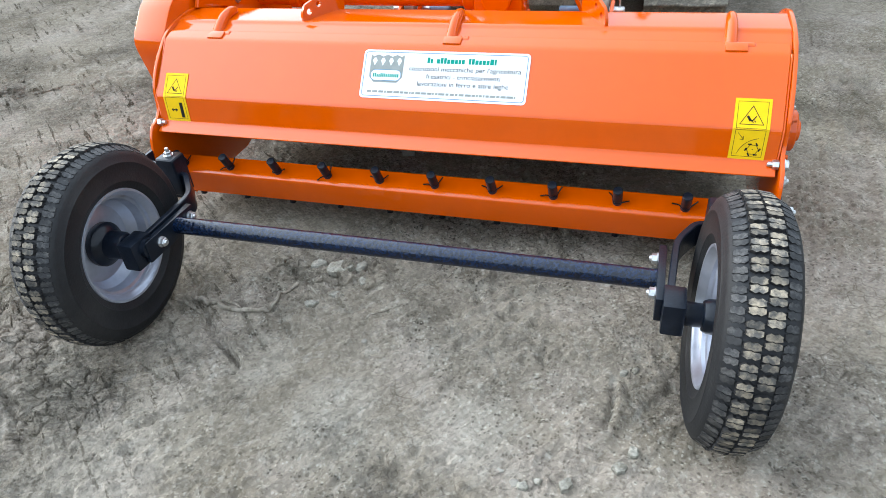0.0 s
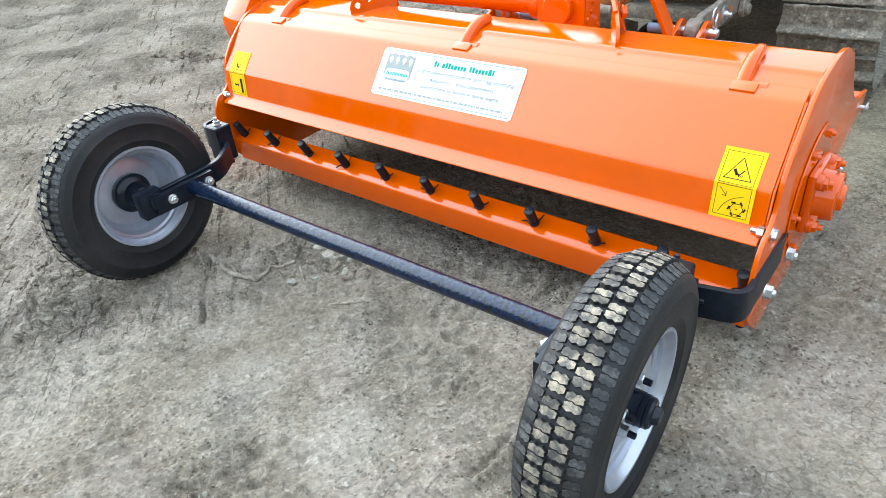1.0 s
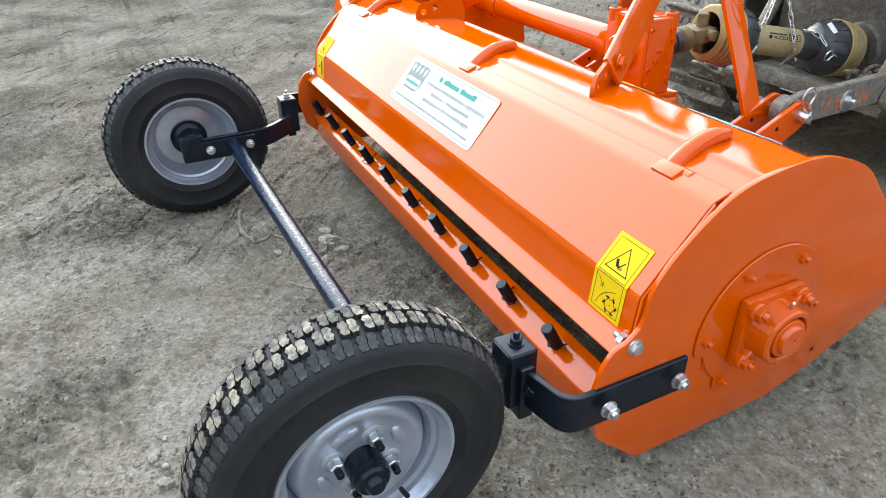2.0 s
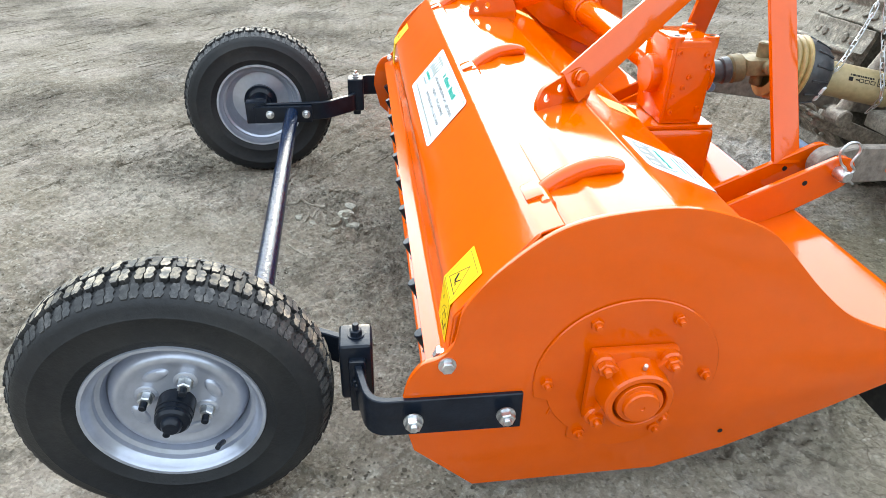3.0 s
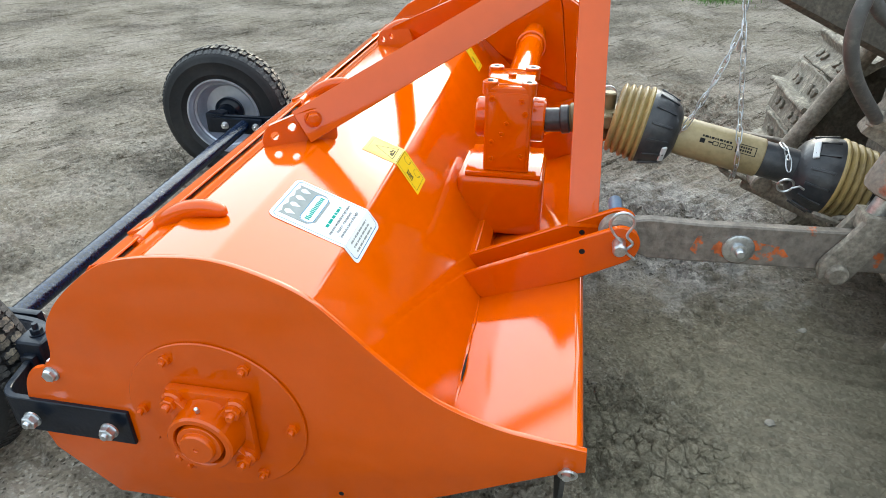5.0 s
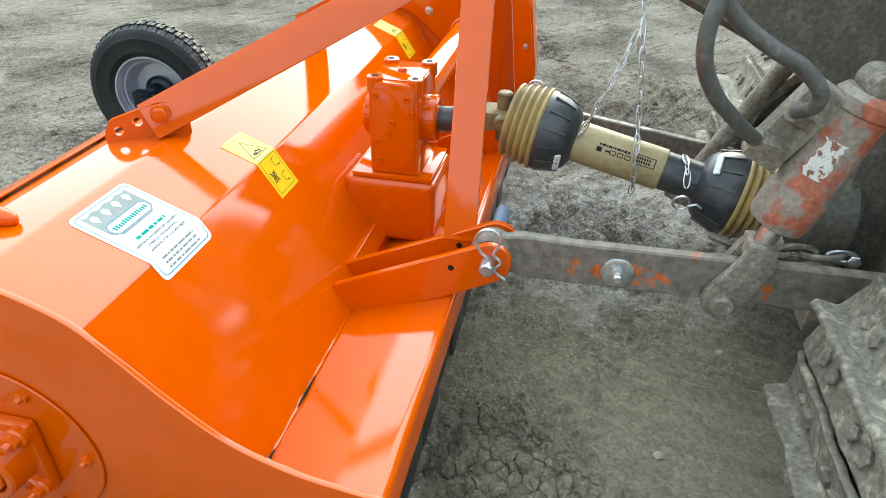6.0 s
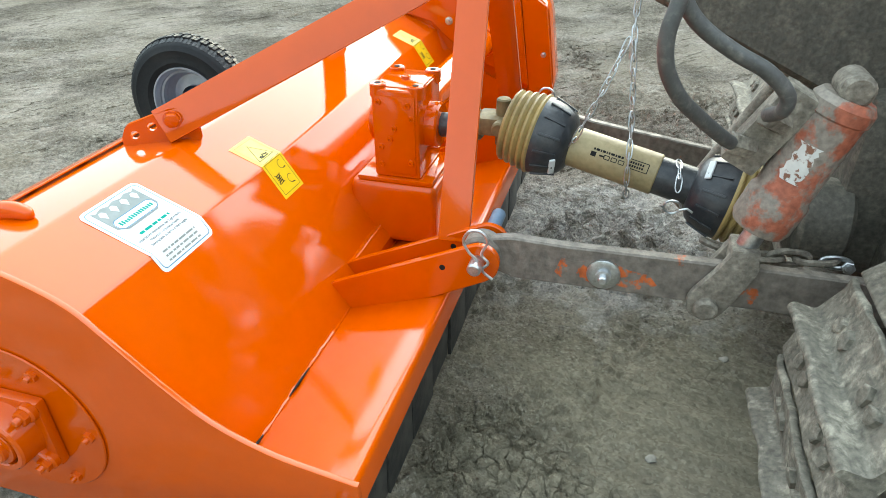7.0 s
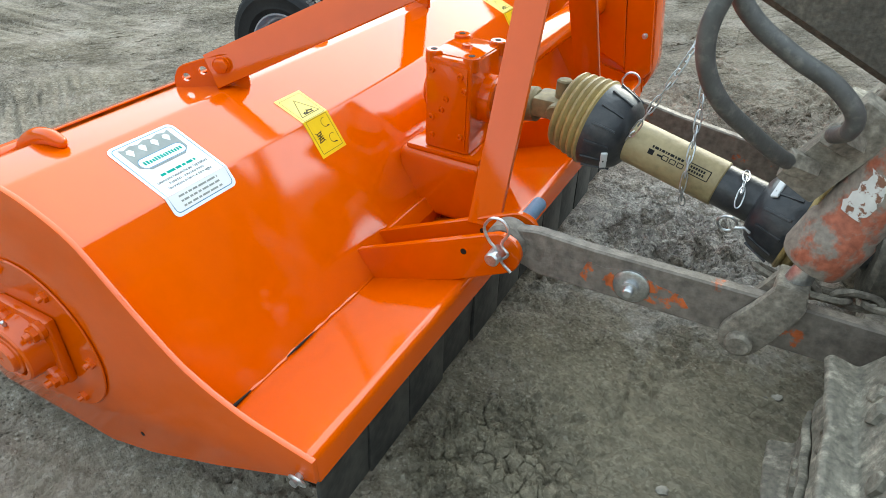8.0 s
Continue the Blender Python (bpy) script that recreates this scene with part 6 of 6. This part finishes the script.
def track(sx, xi, xo):
    """A track: shoes with raised grousers round two wheels, as parts of its frame."""
    cy0, cy1, cz, r = 1.420, 2.620, 0.325, 0.285
    fr = prism([(cy0, cz - 0.12), (cy1, cz - 0.12), (cy1, cz + 0.12), (cy0, cz + 0.12)], *sorted((sx * (xi + 0.06), sx * (xo - 0.06))), "x", 0.02)
    for cy in (cy0, cy1):
        rod((sx * (xi + 0.05), cy, cz), (sx * (xo - 0.05), cy, cz), r - 0.035, 32, chamfer=0.02, bm=fr)
    frame_ = part("track_frame", fr, DARK, tractor, "muddy track frame with sprocket")
    run = (cy1 - cy0) * 2 + 2 * math.pi * r
    n_s = round(run / 0.149)
    shoe = None
    for i in range(n_s):
        s = (i + 0.73) * run / n_s
        if s < cy1 - cy0:
            y, z, a = cy0 + s, cz + r, 0.0
        elif s < cy1 - cy0 + math.pi * r:
            t = (s - (cy1 - cy0)) / r
            y, z, a = cy1 + r * math.sin(t), cz + r * math.cos(t), -t
        elif s < 2 * (cy1 - cy0) + math.pi * r:
            y, z, a = cy1 - (s - (cy1 - cy0) - math.pi * r), cz - r, math.pi
        else:
            t = (s - 2 * (cy1 - cy0) - math.pi * r) / r
            y, z, a = cy0 - r * math.sin(t), cz - r * math.cos(t), math.pi - t
        mm = Matrix.Translation((sx * (xi + xo) / 2, y, z)) @ Matrix.Rotation(a, 4, "X")
        if shoe is None:
            w = (xo - xi) / 2
            prof = fillet([(-0.072, 0.000), (-0.072, 0.010), (-0.034, 0.012), (-0.014, 0.018), (-0.008, 0.046), (0.004, 0.046), (0.010, 0.016), (0.060, 0.010), (0.078, 0.014), (0.078, 0.002), (0.02, -0.006), (-0.03, -0.006)], 0.005, 3, True)
            bm = bmesh.new()
            cols = []
            for q in range(15):
                xx = -w + 2 * w * q / 14
                cols.append([bm.verts.new((xx, p_[0], p_[1])) for p_ in prof])
            for ca_, cb_ in zip(cols, cols[1:]):
                for j in range(len(prof)):
                    k_ = (j + 1) % len(prof)
                    bm.faces.new((ca_[j], ca_[k_], cb_[k_], cb_[j]))
            bm.faces.new(cols[0]), bm.faces.new(list(reversed(cols[-1])))
            for bx in (-0.085, -0.050, 0.050, 0.085):        # bolt heads that hold the shoe to its chain
                for by in (-0.042, 0.036):
                    join(bm, moved(hexhead(0.0125, 0.010), Matrix.Translation((bx, by, 0.010)) @ pose(0, 0, 0, 0, 0, 300 * bx)))
            for v in bm.verts:
                v.co += noise.noise_vector(v.co * 28.0) * 0.0045 + noise.noise_vector(v.co * 9.0) * 0.004
            shoe = part("track_shoe", bm, TRACK, frame_, "mud-caked steel track shoe", at=mm)
        else:
            again(shoe, mm)


track(1, 0.445, 0.745)
track(-1, 0.300, 0.600)

# ---- ground litter ----
def lump(R, size, n=1):
    bm = bmesh.new()
    bmesh.ops.create_icosphere(bm, subdivisions=n, radius=1.0)
    off = Vector((R.uniform(0, 50), R.uniform(0, 50), 0))
    sc = Vector((R.uniform(0.7, 1.4), R.uniform(0.7, 1.3), R.uniform(0.35, 0.7)))
    for v in bm.verts:
        k = 1 + 0.45 * noise.noise(v.co * 1.4 + off)
        v.co = Vector((v.co.x * sc.x, v.co.y * sc.y, v.co.z * sc.z)) * k * size
    return bm


def litter(name, label, count, sizes, spots, material, seed, n=1):
    """Loose lumps strewn over spots (x, y, radius x, radius y, share) of the ground, in one mesh."""
    R = random.Random(seed)
    verts, faces = [], []
    shapes = []
    for _ in range(12):
        b = lump(R, 1.0, n)
        b.verts.ensure_lookup_table()
        shapes.append(([v.co.copy() for v in b.verts], [[v.index for v in f.verts] for f in b.faces]))
        b.free()
    total = sum(s[4] for s in spots)
    for cx, cy, rx, ry, share in spots:
        for _ in range(int(count * share / total)):
            x, y = R.gauss(cx, rx * 0.5), R.gauss(cy, ry * 0.5)
            s = sizes[0] * (sizes[1] / sizes[0]) ** (R.random() ** 2.2)
            vs, fs = R.choice(shapes)
            a = R.uniform(0, 2 * math.pi)
            ca, sa = math.cos(a) * s, math.sin(a) * s
            z = relief(x, y) + 0.12 * s
            k = len(verts)
            verts += [(x + v.x * ca - v.y * sa, y + v.x * sa + v.y * ca, z + v.z * s) for v in vs]
            faces += [[i + k for i in f] for f in fs]
    me = bpy.data.meshes.new(name)
    me.from_pydata(verts, [], faces)
    me.materials.append(material)
    return tagged(new(name, me), label, "clods" if n > 1 else "crumbs", kind="stuff")


litter("clay_clods", "crumbled grey clay clods lying on the yard", 420, (0.004, 0.012),
       [(-0.22, -0.38, 0.36, 0.10, 3), (-0.75, -0.95, 0.35, 0.35, 3), (0.46, 0.72, 0.24, 0.22, 5), (-0.40, 0.9, 0.45, 0.35, 3), (0.38, -0.89, 0.07, 0.07, 0.5), (-2.3, 0.6, 0.5, 0.2, 2), (-3.4, 1.8, 0.6, 0.5, 2), (-1.0, -1.3, 0.4, 0.4, 2)], CLAY, 3, 2)
litter("clay_crumbs", "fine dry clay crumbs strewn over the yard", 42000, (0.0010, 0.0048),
       [(0.3, -0.9, 1.5, 1.0, 5), (-1.2, -0.6, 1.4, 1.4, 4), (0.45, 0.72, 0.26, 0.2, 1.5), (1.0, 0.0, 0.7, 0.9, 1), (-0.3, 0.8, 0.9, 0.6, 2), (-0.7, -0.95, 0.5, 0.4, 1), (-0.2, -0.38, 0.5, 0.15, 0.8), (0.38, -0.89, 0.08, 0.08, 0.1)], CLAY, 5)


def crust(label, zones, seed):
    """Broken plates of dried crust: irregular flat pieces, tilted a little, with open cracks between them."""
    R = random.Random(seed)
    for cx, cy, rx, ry, size, turn in zones:
        patch = thing("cracked_crust", label, "clay crust", (cx, cy, relief(cx, cy)), group="patches of cracked crust")
        seeds_ = []
        n_ = int(max(rx, ry) / size) + 2
        for i in range(-n_, n_ + 1):
            for j in range(-n_, n_ + 1):
                u = (i + 0.5 * (j % 2) + R.uniform(-0.42, 0.42)) * size
                v = (j * 0.87 + R.uniform(-0.42, 0.42)) * size
                seeds_.append(Vector((u, v)))
        for p in seeds_:
            edge_ = (p.x / rx) ** 2 + (p.y / ry) ** 2
            if edge_ > 1.0 or R.random() < edge_ * 0.75:
                continue
            poly = [Vector(c) * size * 0.9 + p for c in ((-1, -1), (1, -1), (1, 1), (-1, 1))]
            for q in seeds_:
                if q is p or (q - p).length > 2.4 * size:
                    continue
                mid, nrm = (p + q) / 2, (q - p).normalized()
                cut = []
                for a, b in zip(poly, poly[1:] + poly[:1]):
                    da, db = (a - mid).dot(nrm), (b - mid).dot(nrm)
                    if da <= 0:
                        cut.append(a)
                    if da * db < 0:
                        cut.append(a + (b - a) * (da / (da - db)))
                poly = cut
                if len(poly) < 3:
                    break
            if len(poly) < 3:
                continue
            ring_ = []
            for a, b in zip(poly, poly[1:] + poly[:1]):
                for t in (0.0, 0.18, 0.36, 0.55, 0.74, 0.9):
                    w = a + (b - a) * t
                    w = p + (w - p) * R.uniform(0.80, 0.99)
                    ring_.append(w)
            tilt = Vector((R.uniform(-0.12, 0.12), R.uniform(-0.12, 0.12)))
            lift = R.uniform(0.004, 0.014) * (1.1 - 0.6 * edge_)
            verts, faces, k = [], [], 0
            m_ = len(ring_)
            ca, sa = math.cos(turn), math.sin(turn)

            def put(w, dz):
                x, y = cx + w.x * ca - w.y * sa, cy + w.x * sa + w.y * ca
                return (x, y, relief(x, y) + dz)
            for w in ring_:
                verts.append(put(w, -0.006))
            for w in ring_:
                verts.append(put(p + (w - p) * 0.97, lift + tilt.dot(w - p) - 0.0015))
            for w in ring_:
                verts.append(put(p + (w - p) * R.uniform(0.66, 0.84), lift + tilt.dot(w - p) + R.uniform(-0.0008, 0.002)))
            verts.append(put(p, lift + R.uniform(0, 0.0025)))
            for i in range(m_):
                j = (i + 1) % m_
                for o_ in (0, m_):
                    faces.append((k + o_ + i, k + o_ + j, k + o_ + m_ + j, k + o_ + m_ + i))
                faces.append((k + 2 * m_ + i, k + 2 * m_ + j, k + 3 * m_))
            me = bpy.data.meshes.new("crust_plate")
            me.from_pydata(verts, [], faces)
            me.materials.append(CLAY)
            o = new("crust_plate", me)
            o.parent = patch
            o.matrix_parent_inverse = world_of(patch).inverted()


crust("cracked and lifted plates of dried clay crust", [
    (0.455, 0.715, 0.22, 0.16, 0.030, 0.9),
    (-0.24, -0.385, 0.20, 0.055, 0.040, -0.1),
    (-0.66, -0.93, 0.17, 0.12, 0.044, 0.5),
    (-0.42, 0.84, 0.28, 0.20, 0.034, 0.4),
    (-0.95, -0.75, 0.30, 0.10, 0.040, -0.68),
    (-2.33, 0.58, 0.34, 0.07, 0.046, 0.35),
], 12)
def twig(pts, r0, r1):
    """A crooked dry twig lying on the ground along plan points."""
    line = spline(pts, 6)
    R = random.Random(len(pts))
    k = len(line)
    pipe_ = pipe([(p.x + R.uniform(-0.002, 0.002), p.y + R.uniform(-0.002, 0.002), relief(p.x, p.y) + 0.75 * r0) for p in line], [(r0 + (r1 - r0) * i / k) * R.uniform(0.75, 1.2) for i in range(k)], 7)
    tagged(new("dry_twig", finish("dry_twig", pipe_, WOOD)), "thin dry crooked twig lying on the clay", "twig", "twigs on the yard")


twig([(-0.555, -0.558), (-0.488, -0.577), (-0.424, -0.586), (-0.368, -0.585), (-0.336, -0.568), (-0.322, -0.520), (-0.312, -0.450)], 0.0072, 0.0042)
twig([(-0.500, -0.560), (-0.440, -0.566), (-0.400, -0.575), (-0.360, -0.588)], 0.0040, 0.0022)
twig([(-0.620, -0.560), (-0.520, -0.600), (-0.465, -0.640)], 0.0045, 0.0020)
twig([(-0.276, -0.457), (-0.239, -0.484), (-0.198, -0.509)], 0.0036, 0.0016)
twig([(-0.075, -0.545), (-0.030, -0.505), (0.000, -0.485)], 0.0030, 0.0012)


def slab(x, y, wide, deep, thick, turn, seed):
    """A flat clod of broken clay with a ragged outline and a worn top."""
    R = random.Random(seed)
    n_ = 13
    ring_ = [(0.5 * wide * math.cos(2 * math.pi * i / n_) * R.uniform(0.72, 1.1), 0.5 * deep * math.sin(2 * math.pi * i / n_) * R.uniform(0.72, 1.1)) for i in range(n_)]
    bm = bmesh.new()
    rows = [[bm.verts.new((u * k, v * k, z * thick + (R.uniform(-0.1, 0.1) * thick if z > 0.5 else 0))) for u, v in ring_] for k, z in ((0.92, -0.5), (1.0, 0.35), (0.93, 0.8), (0.6, 1.0))]
    top = bm.verts.new((0, 0, 1.05 * thick))
    bm.faces.new(list(reversed(rows[0])))
    for lo, hi in zip(rows, rows[1:]):
        for i in range(n_):
            bm.faces.new((lo[i], lo[(i + 1) % n_], hi[(i + 1) % n_], hi[i]))
    for i in range(n_):
        bm.faces.new((rows[-1][i], rows[-1][(i + 1) % n_], top))
    moved(bm, pose(x, y, relief(x, y), R.uniform(-6, 6), R.uniform(-6, 6), turn))
    tagged(new("clay_clod", finish("clay_clod", bm, CLOD, 25.0)), "flat broken clod of dry grey clay", "clod", "clods on the yard")


for i, (x, y, wide, deep, thick, turn) in enumerate((
        (-0.218, -0.385, 0.085, 0.060, 0.016, 10), (-0.285, -0.372, 0.048, 0.034, 0.015, 40), (-0.165, -0.360, 0.050, 0.030, 0.014, 75), (-0.185, -0.478, 0.048, 0.026, 0.010, 12),
        (-0.236, -0.521, 0.042, 0.024, 0.010, 15), (-0.135, -0.420, 0.040, 0.020, 0.012, 130), (0.377, -0.904, 0.024, 0.020, 0.012, 0), (0.400, -0.886, 0.018, 0.014, 0.008, 30),
        (0.450, -0.889, 0.030, 0.024, 0.010, 60), (0.528, -0.586, 0.020, 0.014, 0.009, 20), (0.550, -0.573, 0.024, 0.014, 0.009, 70), (0.537, -0.831, 0.034, 0.022, 0.010, 20), (0.559, -0.789, 0.030, 0.024, 0.011, 80))):
    slab(x, y, wide, deep, thick, turn, 70 + i)

# single stones on the trodden earth
R = random.Random(33)
for x, y, size in ((0.036, 1.142, 0.010), (0.060, 1.120, 0.004), (0.375, 0.989, 0.009), (0.361, -0.900, 0.008), (0.330, -0.880, 0.006), (-0.05, -0.62, 0.006), (1.02, -0.35, 0.007)):
    bm = lump(R, size, 2)
    moved(bm, Matrix.Translation((x, y, relief(x, y) + 0.25 * size)) @ pose(0, 0, 0, 0, 0, R.uniform(0, 360)))
    tagged(new("pebble", finish("pebble", bm, CHIP)), "small pale pebble lying on the clay", "pebble", "pebbles on the yard")

# a patch of grass at the yard's far edge
R = random.Random(21)
gverts, gfaces = [], []
for i in range(900):
    x, y = R.gauss(-4.68, 0.13), R.gauss(1.68, 0.11)
    a, hgt, lean = R.uniform(0, 2 * math.pi), R.uniform(0.02, 0.05), R.uniform(0.0, 0.04)
    dx, dy = math.cos(a), math.sin(a)
    k = len(gverts)
    z = relief(x, y) - 0.004
    gverts += [(x - dy * 0.003, y + dx * 0.003, z), (x + dy * 0.003, y - dx * 0.003, z), (x + dx * lean * 0.4 + dy * 0.0022, y + dy * lean * 0.4 - dx * 0.0022, z + hgt * 0.6),
               (x + dx * lean * 0.4 - dy * 0.0022, y + dy * lean * 0.4 + dx * 0.0022, z + hgt * 0.6), (x + dx * lean, y + dy * lean, z + hgt)]
    gfaces += [(k, k + 1, k + 2, k + 3), (k + 3, k + 2, k + 4)]
gm = bpy.data.meshes.new("grass")
gm.from_pydata(gverts, [], gfaces)
gm.materials.append(GRASS)
tagged(new("grass", gm), "tuft of green grass at the edge of the yard", "grass", kind="stuff")
